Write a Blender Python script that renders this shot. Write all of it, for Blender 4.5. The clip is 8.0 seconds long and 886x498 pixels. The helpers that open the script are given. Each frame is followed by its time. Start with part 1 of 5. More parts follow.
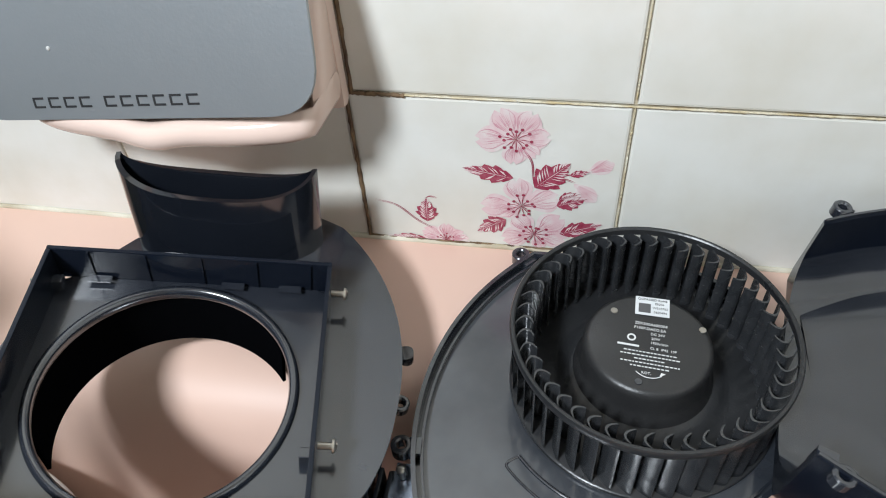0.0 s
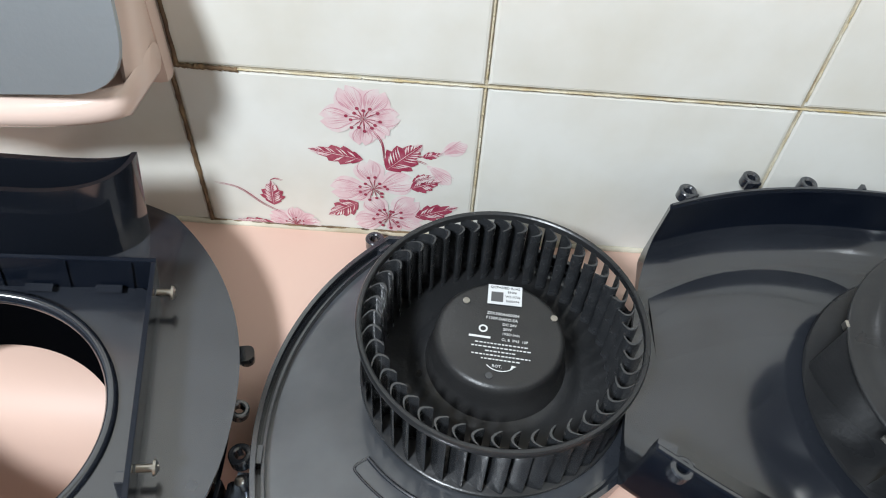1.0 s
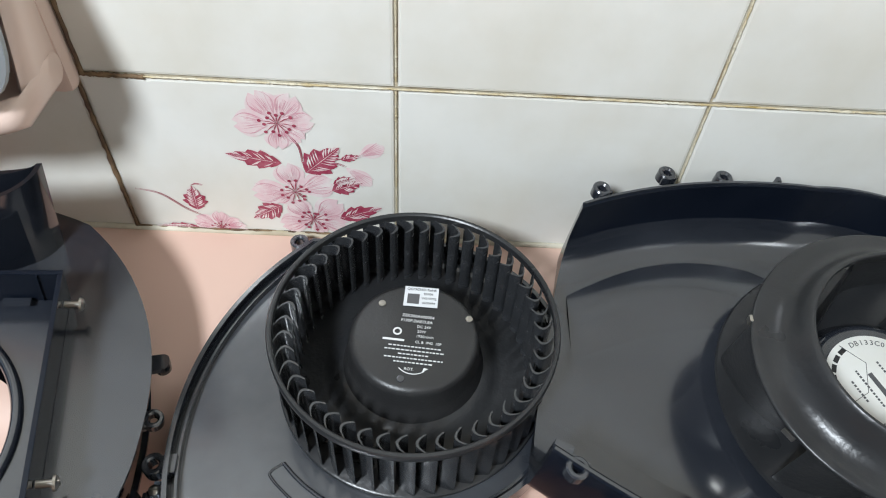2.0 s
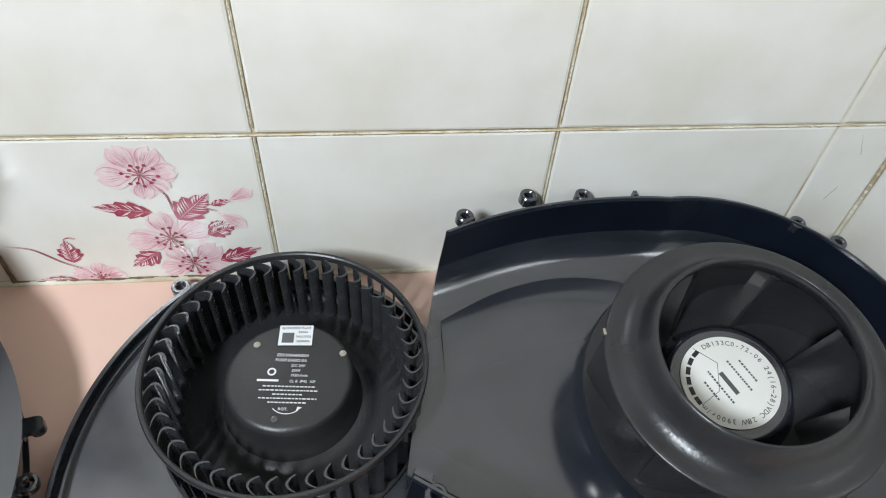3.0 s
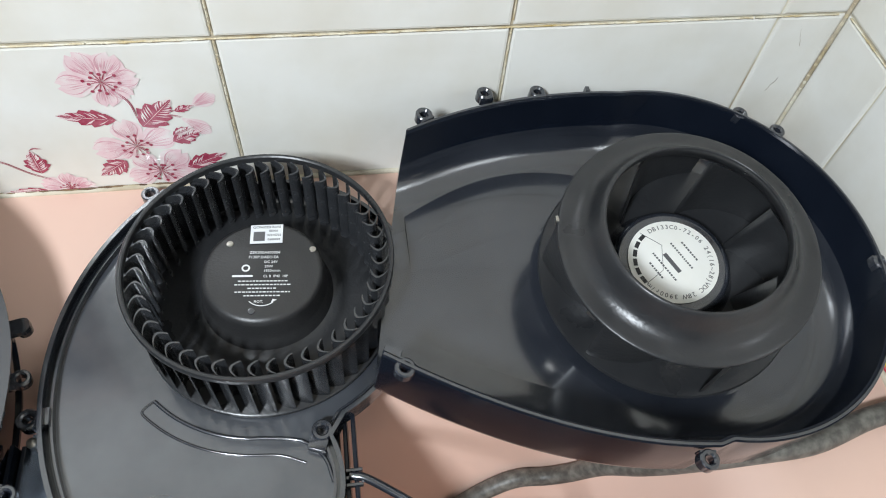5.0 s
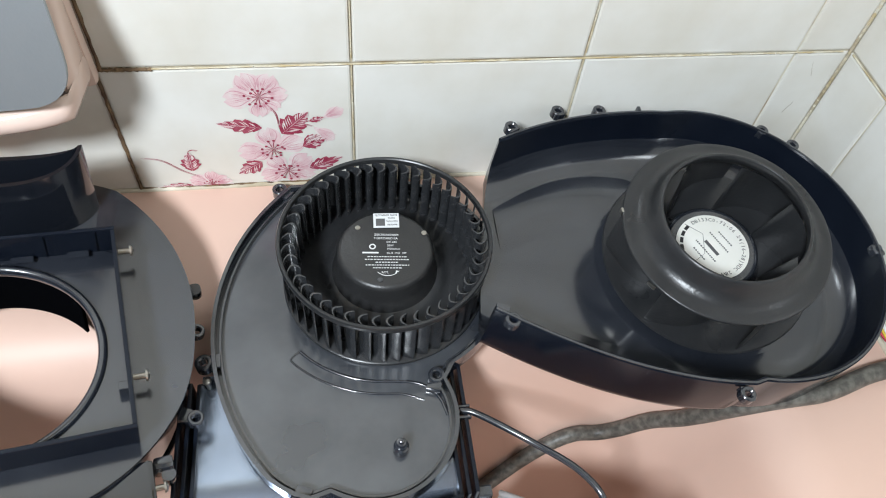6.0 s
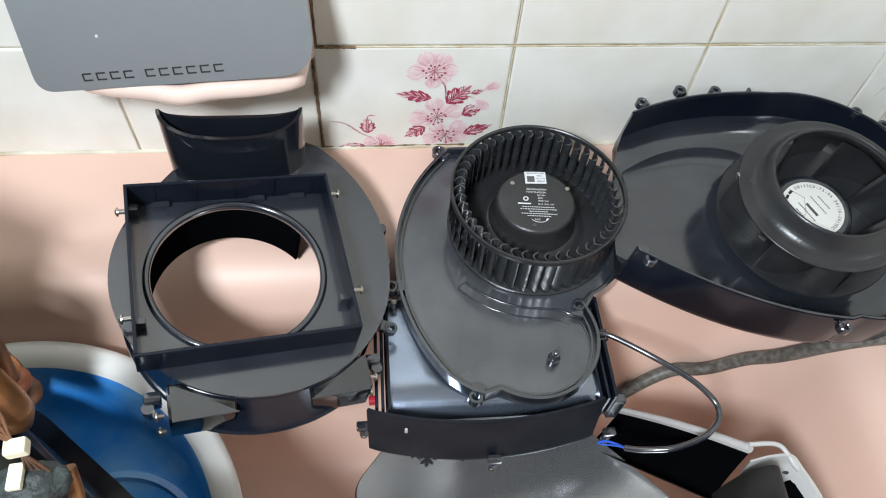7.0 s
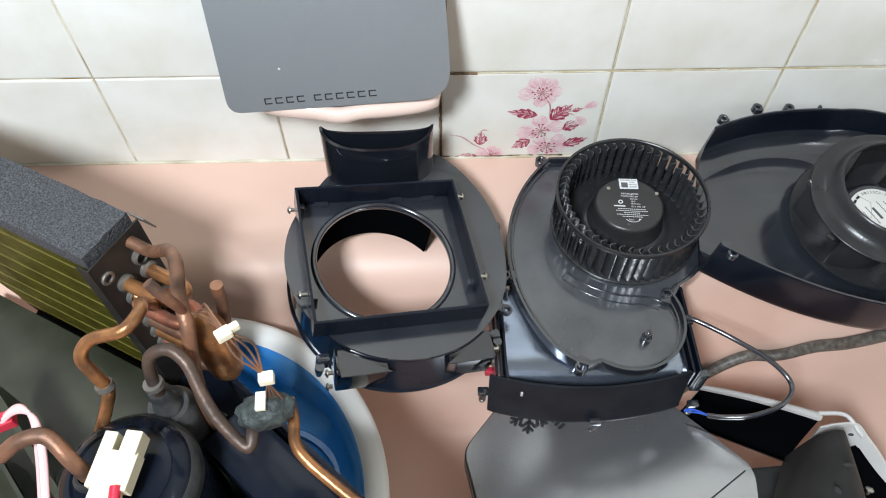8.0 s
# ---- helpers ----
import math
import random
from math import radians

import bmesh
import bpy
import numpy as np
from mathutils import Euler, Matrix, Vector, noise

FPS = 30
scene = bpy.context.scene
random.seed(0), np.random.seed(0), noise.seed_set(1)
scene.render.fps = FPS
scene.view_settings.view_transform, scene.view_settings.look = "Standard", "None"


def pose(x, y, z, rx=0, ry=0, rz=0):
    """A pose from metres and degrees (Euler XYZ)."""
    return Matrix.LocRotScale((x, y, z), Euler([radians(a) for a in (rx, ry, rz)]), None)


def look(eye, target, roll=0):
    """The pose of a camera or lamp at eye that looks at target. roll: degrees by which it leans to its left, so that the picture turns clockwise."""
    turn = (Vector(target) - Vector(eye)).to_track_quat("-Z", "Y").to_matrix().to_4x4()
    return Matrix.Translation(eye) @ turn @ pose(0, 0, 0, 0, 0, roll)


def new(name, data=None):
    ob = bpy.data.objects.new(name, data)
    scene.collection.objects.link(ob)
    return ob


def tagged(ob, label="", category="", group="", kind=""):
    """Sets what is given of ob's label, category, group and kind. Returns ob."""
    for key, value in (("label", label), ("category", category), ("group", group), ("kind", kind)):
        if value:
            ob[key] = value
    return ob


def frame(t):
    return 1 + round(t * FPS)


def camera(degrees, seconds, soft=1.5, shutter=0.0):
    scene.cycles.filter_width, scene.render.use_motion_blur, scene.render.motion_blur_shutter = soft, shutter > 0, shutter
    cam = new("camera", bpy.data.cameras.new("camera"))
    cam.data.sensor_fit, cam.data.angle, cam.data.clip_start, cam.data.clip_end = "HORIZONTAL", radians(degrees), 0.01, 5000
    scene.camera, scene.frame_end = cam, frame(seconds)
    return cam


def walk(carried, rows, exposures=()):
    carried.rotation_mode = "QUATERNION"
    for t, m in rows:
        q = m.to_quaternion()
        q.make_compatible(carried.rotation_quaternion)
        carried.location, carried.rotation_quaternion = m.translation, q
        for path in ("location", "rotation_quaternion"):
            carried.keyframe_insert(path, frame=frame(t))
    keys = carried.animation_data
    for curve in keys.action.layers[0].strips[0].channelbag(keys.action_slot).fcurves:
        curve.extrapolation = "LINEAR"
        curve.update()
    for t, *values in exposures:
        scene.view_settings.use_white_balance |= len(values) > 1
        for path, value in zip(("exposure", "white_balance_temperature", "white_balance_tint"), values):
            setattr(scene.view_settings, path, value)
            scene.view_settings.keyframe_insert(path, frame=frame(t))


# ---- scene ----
cam = camera(64.1, 8.0, 1.1)
PATH = [
    (0, (-0.032, 0.093, 0.313), (-0.352, 1.461, -1.11), -4.6),
    (0.5, (-0.022, 0.103, 0.303), (-0.147, 1.466, -1.155), -0.7),
    (1, (-0.016, 0.12, 0.306), (-0.01, 1.444, -1.192), 4.2),
    (1.2, (-0.012, 0.122, 0.309), (0.009, 1.437, -1.197), 4.6),
    (2.3, (0.03, 0.13, 0.318), (0.097, 1.422, -1.207), 3.5),
    (2.5, (0.037, 0.132, 0.324), (0.151, 1.421, -1.201), 4.1),
    (3, (0.058, 0.129, 0.332), (0.241, 1.432, -1.175), 4.2),
    (3.5, (0.073, 0.129, 0.328), (0.296, 1.384, -1.213), 4.5),
    (4, (0.083, 0.13, 0.326), (0.323, 1.328, -1.258), 4.2),
    (4.2, (0.084, 0.13, 0.325), (0.336, 1.299, -1.278), 4.5),
    (5.3, (0.038, 0.093, 0.355), (0.32, 1.192, -1.292), 7.7),
    (5.5, (0.023, 0.081, 0.367), (0.323, 1.204, -1.261), 8.2),
    (6, (-0.013, 0.048, 0.395), (0.27, 1.204, -1.213), 7.5),
    (6.5, (-0.057, 0.018, 0.418), (0.224, 1.16, -1.199), 8.7),
    (7, (-0.104, -0.017, 0.451), (0.071, 1.11, -1.193), 5.5),
    (7.5, (-0.134, -0.056, 0.491), (-0.054, 1.095, -1.143), 2.2),
    (8, (-0.157, -0.077, 0.522), (-0.136, 1.072, -1.115), -0.2),
]
walk(cam, [(t, look(eye, target, roll)) for t, eye, target, roll in PATH],
     [(0, -0.16), (1.0, -0.04), (3.0, -0.12), (3.5, -0.04), (4.2, 0.0), (5.5, 0.04), (7.0, -0.04), (8.0, -0.08)])

# ---- light ----
world = bpy.data.worlds.new("room_air")
scene.world = world
world.use_nodes = True
world.node_tree.nodes["Background"].inputs[0].default_value = (0.9, 0.95, 1.0, 1)
world.node_tree.nodes["Background"].inputs[1].default_value = 0.05


# one bright round lamp on the left, above and behind the walker, shining down into the corner
bulb = bpy.data.lights.new("round_lamp", "AREA")
bulb.shape, bulb.size = "DISK", 0.20
bulb.energy, bulb.color = 20.5, (0.838, 0.915, 0.985)
new("round_lamp", bulb).matrix_world = look((-0.43, -0.38, 0.95), (-0.45, 0.40, 0.22))


# ---- materials ----
def material(name, color, rough=0.4, metal=0.0, second=None, scale=8.0, amount=0.35, bump=0.0, bump_scale=60.0, rough_var=0.1, spec=0.5, coat=0.0):
    """A surface with broad variation towards a second colour, fine grain, uneven gloss and relief."""
    m = bpy.data.materials.new(name)
    m.use_nodes = True
    nt = m.node_tree
    b = nt.nodes["Principled BSDF"]
    b.inputs["Metallic"].default_value = metal
    b.inputs["Specular IOR Level"].default_value = spec
    b.inputs["Coat Weight"].default_value = coat
    b.inputs["Coat Roughness"].default_value = 0.08
    tc = nt.nodes.new("ShaderNodeTexCoord")
    big = nt.nodes.new("ShaderNodeTexNoise")
    big.inputs["Scale"].default_value, big.inputs["Detail"].default_value = scale, 6
    nt.links.new(tc.outputs["Object"], big.inputs["Vector"])
    ramp = nt.nodes.new("ShaderNodeMapRange")
    ramp.inputs[1].default_value, ramp.inputs[2].default_value = 0.38, 0.72
    ramp.inputs[3].default_value, ramp.inputs[4].default_value = 0.0, amount
    nt.links.new(big.outputs["Fac"], ramp.inputs[0])
    mix = nt.nodes.new("ShaderNodeMix")
    mix.data_type = "RGBA"
    mix.inputs["A"].default_value = (*color, 1)
    mix.inputs["B"].default_value = (*(second or [c * 0.7 for c in color]), 1)
    nt.links.new(ramp.outputs[0], mix.inputs["Factor"])
    nt.links.new(mix.outputs["Result"], b.inputs["Base Color"])
    grain = nt.nodes.new("ShaderNodeTexNoise")
    grain.inputs["Scale"].default_value, grain.inputs["Detail"].default_value = bump_scale, 4
    nt.links.new(tc.outputs["Object"], grain.inputs["Vector"])
    rr = nt.nodes.new("ShaderNodeMapRange")
    rr.inputs[3].default_value, rr.inputs[4].default_value = max(0.02, rough - rough_var), min(1, rough + rough_var)
    nt.links.new(big.outputs["Fac"], rr.inputs[0])
    nt.links.new(rr.outputs[0], b.inputs["Roughness"])
    if bump:
        bp = nt.nodes.new("ShaderNodeBump")
        bp.inputs["Strength"].default_value, bp.inputs["Distance"].default_value = bump, 0.002
        nt.links.new(grain.outputs["Fac"], bp.inputs["Height"])
        nt.links.new(bp.outputs["Normal"], b.inputs["Normal"])
    return m


M_TILE = material("glazed_white_tile", (0.82, 0.815, 0.77), 0.14, second=(0.66, 0.62, 0.52), scale=16, amount=0.6, bump=0.32, bump_scale=22, rough_var=0.06)
M_GROUT = material("stained_grout", (0.70, 0.66, 0.53), 0.7, second=(0.26, 0.16, 0.06), scale=22, amount=1.0, bump=0.5, bump_scale=300)
M_PINK = material("pink_enamel", (0.75, 0.52, 0.425), 0.50, second=(0.68, 0.450, 0.355), scale=5, amount=0.4, bump=0.05, bump_scale=30, rough_var=0.08)
M_CERAMIC = material("pink_glazed_ceramic", (0.80, 0.62, 0.54), 0.12, second=(0.75, 0.55, 0.46), scale=9, amount=0.3)
M_BLACK = material("glossy_black_plastic", (0.017, 0.020, 0.027), 0.18, second=(0.039, 0.044, 0.055), scale=14, amount=0.8, bump=0.03, bump_scale=40, rough_var=0.08, spec=1.0, coat=0.5)
M_DARK = material("matt_black_plastic", (0.018, 0.019, 0.021), 0.30, second=(0.034, 0.035, 0.037), scale=25, amount=0.8, bump=0.08, bump_scale=400, rough_var=0.1)
M_WALLPAINT = material("pale_wall_paint", (0.58, 0.65, 0.74), 0.6, scale=3, amount=0.2)
M_CEILING = material("white_ceiling_paint", (0.86, 0.87, 0.88), 0.7, second=(0.80, 0.80, 0.80), scale=3, amount=0.3)
# darker copy of the black plastic, for faces that mirror little light
M_BLACK_DIM = material("dimmed_black_plastic", (0.0055, 0.0080, 0.0145), 0.17, second=(0.012, 0.016, 0.025), scale=14, amount=0.7, bump=0.03, bump_scale=50, rough_var=0.08, spec=0.25)
M_SILVER = material("brushed_silver_plate", (0.30, 0.32, 0.335), 0.40, metal=0.55, second=(0.26, 0.28, 0.295), scale=6, amount=0.5, bump=0.04, bump_scale=600, rough_var=0.05)
M_STEEL = material("zinc_plated_steel", (0.50, 0.48, 0.44), 0.3, metal=1.0, scale=60)

M_INK = material("dark_print", (0.02, 0.02, 0.022), 0.5)
M_GREYINK = material("grey_print", (0.10, 0.10, 0.105), 0.6)
M_WHITE = material("white_print", (0.75, 0.76, 0.76), 0.5)
M_HUB = material("satin_black_cap", (0.025, 0.025, 0.026), 0.36, second=(0.038, 0.038, 0.038), scale=40, amount=0.6, bump=0.10, bump_scale=900)
M_STICKER = material("white_sticker", (0.72, 0.74, 0.76), 0.45, scale=60, amount=0.2)
M_LABEL = material("cream_paper_label", (0.84, 0.84, 0.80), 0.4, second=(0.78, 0.77, 0.70), scale=60, amount=0.6)
M_BLUE = material("blue_basin_plastic", (0.040, 0.31, 0.88), 0.16, second=(0.28, 0.62, 0.96), scale=14, amount=0.9, bump=0.10, bump_scale=150)
M_BASINWHITE = material("white_basin_plastic", (0.86, 0.86, 0.84), 0.35, second=(0.78, 0.77, 0.74), scale=12)
M_COPPER = material("tarnished_copper", (0.27, 0.130, 0.075), 0.50, metal=0.45, second=(0.060, 0.040, 0.032), scale=55, amount=1.0, bump=0.3, bump_scale=220, rough_var=0.2)
M_COPPER_NEW = material("bright_copper", (0.52, 0.24, 0.095), 0.34, metal=0.7, second=(0.13, 0.065, 0.036), scale=48, amount=1.0, bump=0.25, bump_scale=200, rough_var=0.18)
M_COPPER_RED = material("reddened_copper", (0.38, 0.130, 0.072), 0.45, metal=0.45, second=(0.085, 0.048, 0.038), scale=38, amount=1.0, bump=0.3, bump_scale=220, rough_var=0.18)
M_COPPER_DARK = material("browned_copper", (0.115, 0.072, 0.052), 0.46, metal=0.4, second=(0.045, 0.035, 0.031), scale=45, amount=1.0, bump=0.3, bump_scale=200, rough_var=0.15)
M_SOLDER = material("grey_solder", (0.20, 0.185, 0.165), 0.5, metal=0.6, scale=80, bump=0.3, bump_scale=300)
M_FINS = material("olive_coated_fins", (0.17, 0.155, 0.025), 0.40, metal=0.3, second=(0.09, 0.082, 0.012), scale=40, amount=0.9)
M_FOAM = material("grey_foam", (0.026, 0.028, 0.032), 0.95, second=(0.120, 0.125, 0.135), scale=800, amount=0.9, bump=1.0, bump_scale=500)
M_FOAM_DARK = material("dark_insulation", (0.018, 0.024, 0.024), 0.6, second=(0.060, 0.078, 0.076), scale=160, amount=0.8, bump=0.8, bump_scale=260)
M_RUBBER = material("grey_black_rubber", (0.022, 0.024, 0.026), 0.5, second=(0.07, 0.07, 0.068), scale=70, amount=0.7, bump=0.3, bump_scale=300)
M_ENDPLATE = material("dirty_end_plate", (0.050, 0.045, 0.042), 0.45, metal=0.5, second=(0.022, 0.018, 0.016), scale=40, amount=0.9)
M_FOIL = material("polished_foil", (0.42, 0.50, 0.64), 0.22, metal=0.95, second=(0.24, 0.29, 0.38), scale=18, amount=0.7, bump=0.2, bump_scale=40, rough_var=0.1)
M_CREAM = material("cream_connector_plastic", (0.80, 0.76, 0.58), 0.4, second=(0.70, 0.64, 0.44), scale=40)
M_RED = material("red_wire", (0.55, 0.02, 0.05), 0.4)
M_PINKWIRE = material("pale_pink_wire", (0.72, 0.42, 0.42), 0.45)
M_BLUEWIRE = material("blue_wire", (0.02, 0.10, 0.60), 0.4)
M_YELLOW = material("yellow_wire", (0.75, 0.55, 0.03), 0.4)
M_HOSE = material("dusty_grey_hose", (0.075, 0.07, 0.062), 0.45, second=(0.24, 0.23, 0.20), scale=210, amount=0.7, bump=0.2, bump_scale=250)
M_STAIN = material("dark_mould_stain", (0.09, 0.05, 0.03), 0.75, second=(0.28, 0.19, 0.10), scale=60, amount=1.0, bump=0.6, bump_scale=260)
M_VENT = material("dusty_matt_black_plastic", (0.018, 0.018, 0.018), 0.6, second=(0.034, 0.033, 0.032), scale=40, amount=0.8, bump=0.15, bump_scale=500, spec=0.2)
M_GLOSS = material("polished_black_plastic", (0.0060, 0.0075, 0.0110), 0.09, second=(0.011, 0.013, 0.018), scale=12, amount=0.8, bump=0.03, bump_scale=45, rough_var=0.05, spec=0.8, coat=0.6)
# deep insides: their shade is put into the colour, near black without sheen
M_SLEEVE = material("shaded_black_plastic", (0.0022, 0.0024, 0.003), 0.9, spec=0.0)
# black with its sheen cut, as if mirroring a shaded tub
M_STRIP = material("dimmed_black_strip", (0.009, 0.011, 0.015), 0.34, second=(0.020, 0.023, 0.029), scale=30, amount=0.8, bump=0.04, bump_scale=120, spec=0.12)
# paler blotches put bright wall reflections into the plate's colour
M_PLATE = material("sheen_black_plastic", (0.029, 0.033, 0.041), 0.19, second=(0.092, 0.099, 0.110), scale=11, amount=1.0, bump=0.03, bump_scale=40, rough_var=0.10, spec=1.0, coat=0.5)
M_SHELLWHITE = material("pale_shell_plastic", (0.52, 0.51, 0.50), 0.4, second=(0.44, 0.42, 0.40), scale=12)
M_PETAL = material("pale_pink_print", (0.80, 0.58, 0.60), 0.15, second=(0.83, 0.78, 0.75), scale=110, amount=1.0)
M_PETAL_EDGE = material("rose_print", (0.66, 0.32, 0.38), 0.15, second=(0.78, 0.58, 0.60), scale=200, amount=0.8)
M_DARKRED = material("crimson_print", (0.33, 0.035, 0.075), 0.15, second=(0.46, 0.11, 0.16), scale=240, amount=0.9)
M_FLAKE = material("flaking_yellow_grout", (0.78, 0.74, 0.60), 0.7, second=(0.46, 0.32, 0.10), scale=60, amount=1.0, bump=0.8, bump_scale=400)
M_SEAL = material("brown_sealant", (0.72, 0.68, 0.56), 0.7, second=(0.34, 0.25, 0.13), scale=24, amount=0.9, bump=0.6, bump_scale=250)
M_PANEL = material("silver_grey_front_panel", (0.36, 0.37, 0.385), 0.24, metal=0.8, second=(0.30, 0.305, 0.315), scale=5, amount=0.5, bump=0.03, bump_scale=500)
M_DARKPANEL = material("dark_glossy_panel", (0.018, 0.021, 0.013), 0.22, second=(0.055, 0.058, 0.040), scale=12, amount=1.0, spec=0.5)
M_BLADE = material("glossy_black_blade", (0.023, 0.025, 0.028), 0.24, second=(0.042, 0.044, 0.048), scale=60, amount=0.8, bump=0.08, bump_scale=300, rough_var=0.1, spec=0.9)
M_DROP = bpy.data.materials.new("clear_water")
M_DROP.use_nodes = True
M_DROP.node_tree.nodes["Principled BSDF"].inputs["Transmission Weight"].default_value = 1.0
M_DROP.node_tree.nodes["Principled BSDF"].inputs["Roughness"].default_value = 0.02
M_DROP.node_tree.nodes["Principled BSDF"].inputs["IOR"].default_value = 1.33


# ---- mesh helpers ----
def part(name, bm, mat, parent=None, label="", smooth=False, m=None):
    """Links a bmesh as one mesh object, under a thing or a part."""
    me = bpy.data.meshes.new(name)
    bmesh.ops.recalc_face_normals(bm, faces=bm.faces[:])
    if smooth:
        for f in bm.faces:
            f.smooth = True
    bm.to_mesh(me)
    bm.free()
    me.materials.append(mat)
    ob = new(name, me)
    if smooth:
        me.set_sharp_from_angle(angle=radians(smooth if smooth > 1 else 40))
    if parent:
        ob.parent = parent
    if m is not None:
        ob.matrix_basis = m
    if label:
        ob["label"] = label
    return ob


def thing(name, label, category, m=None, group="", kind=""):
    ob = new(name)
    ob.empty_display_size = 0.01
    if m is not None:
        ob.matrix_basis = m
    return tagged(ob, label, category, group, kind)


def box(bm, size, at=(0, 0, 0), bevel=0.0, turn=None):
    g = bmesh.ops.create_cube(bm, size=1.0)["verts"]
    bmesh.ops.scale(bm, vec=size, verts=g)
    if bevel:
        edges = list({e for v in g for e in v.link_edges})
        g = list({v for f in bmesh.ops.bevel(bm, geom=edges, offset=bevel, segments=2, profile=0.6, affect="EDGES")["faces"] for v in f.verts} | {v for v in g if v.is_valid})
    if turn is not None:
        bmesh.ops.transform(bm, matrix=turn, verts=g)
    bmesh.ops.translate(bm, vec=at, verts=g)
    return g


def lathe(bm, profile, n=64, at=(0, 0, 0), m=None):
    """Turns a profile of (radius, height) round the z axis."""
    rings = []
    for r, z in profile:
        if r < 1e-6:
            rings.append([bm.verts.new((0, 0, z))])
        else:
            rings.append([bm.verts.new((r * math.cos(2 * math.pi * i / n), r * math.sin(2 * math.pi * i / n), z)) for i in range(n)])
    for a, b in zip(rings, rings[1:]):
        for i in range(n):
            j = (i + 1) % n
            if len(a) == 1 and len(b) == 1:
                continue
            if len(a) == 1:
                bm.faces.new((a[0], b[i], b[j]))
            elif len(b) == 1:
                bm.faces.new((a[i], b[0], a[j]))
            else:
                bm.faces.new((a[i], b[i], b[j], a[j]))
    vs = [v for r in rings for v in r]
    if m is not None:
        bmesh.ops.transform(bm, matrix=m, verts=vs)
    bmesh.ops.translate(bm, vec=at, verts=vs)
    return vs


def loft(bm, rows, closed=True, caps=False):
    """Skins rows of points, each a list of the same length."""
    vs = [[bm.verts.new(p) for p in row] for row in rows]
    n = len(vs[0])
    for a, b in zip(vs, vs[1:]):
        for i in range(n if closed else n - 1):
            j = (i + 1) % n
            bm.faces.new((a[i], a[j], b[j], b[i]))
    if caps:
        bm.faces.new(vs[0][::-1])
        bm.faces.new(vs[-1])
    return [v for r in vs for v in r]


def tube(bm, pts, r, n=12, caps=True):
    """A round bar along a line of points; r is one radius or one for each point."""
    pts = [Vector(p) for p in pts]
    rr = r if isinstance(r, (list, tuple)) else [r] * len(pts)
    up, rows = None, []
    for i, p in enumerate(pts):
        d = (pts[min(i + 1, len(pts) - 1)] - pts[max(i - 1, 0)]).normalized()
        if up is None:
            up = d.orthogonal().normalized()
        up = (up - d * up.dot(d)).normalized()
        side = d.cross(up)
        rows.append([p + rr[i] * (math.cos(2 * math.pi * k / n) * up + math.sin(2 * math.pi * k / n) * side) for k in range(n)])
    return loft(bm, rows, True, caps)


def bend(points, steps=8):
    """A smooth line through a few points."""
    P = [Vector(p) for p in points]
    P = [2 * P[0] - P[1]] + P + [2 * P[-1] - P[-2]]
    out = []
    for i in range(1, len(P) - 2):
        for k in range(steps):
            t = k / steps
            a, b, c, d = P[i - 1], P[i], P[i + 1], P[i + 2]
            out.append(0.5 * (2 * b + (c - a) * t + (2 * a - 5 * b + 4 * c - d) * t * t + (3 * b - a - 3 * c + d) * t ** 3))
    return out + [P[-2]]


def arc(cx, cy, r, a0, a1, n=16):
    return [(cx + r * math.cos(radians(a0 + (a1 - a0) * i / n)), cy + r * math.sin(radians(a0 + (a1 - a0) * i / n))) for i in range(n + 1)]


def offset(line, d, closed=True):
    """A flat line moved sideways by d (to its left)."""
    out, n = [], len(line)
    for i, p in enumerate(line):
        a = Vector(line[i - 1]) if closed or i else Vector(p)
        b = Vector(line[(i + 1) % n]) if closed or i < n - 1 else Vector(p)
        t = (b - a).normalized()
        out.append((p[0] - t.y * d, p[1] + t.x * d))
    return out


def wall_along(bm, line, thick, z0, z1, closed=True):
    """An upright wall of a thickness on a flat line, inwards of it."""
    inner = offset(line, thick, closed)
    rows = [[(x, y, z0) for x, y in line], [(x, y, z1) for x, y in line], [(x, y, z1) for x, y in inner], [(x, y, z0) for x, y in inner]]
    rows = list(map(list, zip(*rows)))
    if closed:
        rows.append(rows[0])
    vs = loft(bm, rows, True, not closed)
    if closed:
        bmesh.ops.remove_doubles(bm, verts=vs, dist=1e-6)


def slab(bm, line, z0, z1):
    bot = [bm.verts.new((x, y, z0)) for x, y in line]
    top = [bm.verts.new((x, y, z1)) for x, y in line]
    n = len(line)
    for i in range(n):
        bm.faces.new((bot[i], bot[(i + 1) % n], top[(i + 1) % n], top[i]))
    bm.faces.new(bot[::-1])
    bm.faces.new(top)
    return bot + top


def plane_pose(x, y, z, a, b, yaw=0.0):
    """The pose of a thing lying on a plane that climbs by a along x and by b along y."""
    n = Vector((-a, -b, 1)).normalized()
    u = Vector((math.cos(radians(yaw)), math.sin(radians(yaw)), 0))
    u = (u - n * u.dot(n)).normalized()
    v = n.cross(u)
    m = Matrix((u, v, n)).transposed().to_4x4()
    return Matrix.Translation((x, y, z)) @ m


# ---- setting ----
WALL_Y, RIGHT_X = 0.4, 0.340
TILE_W, TILE_H = 0.15, 0.107


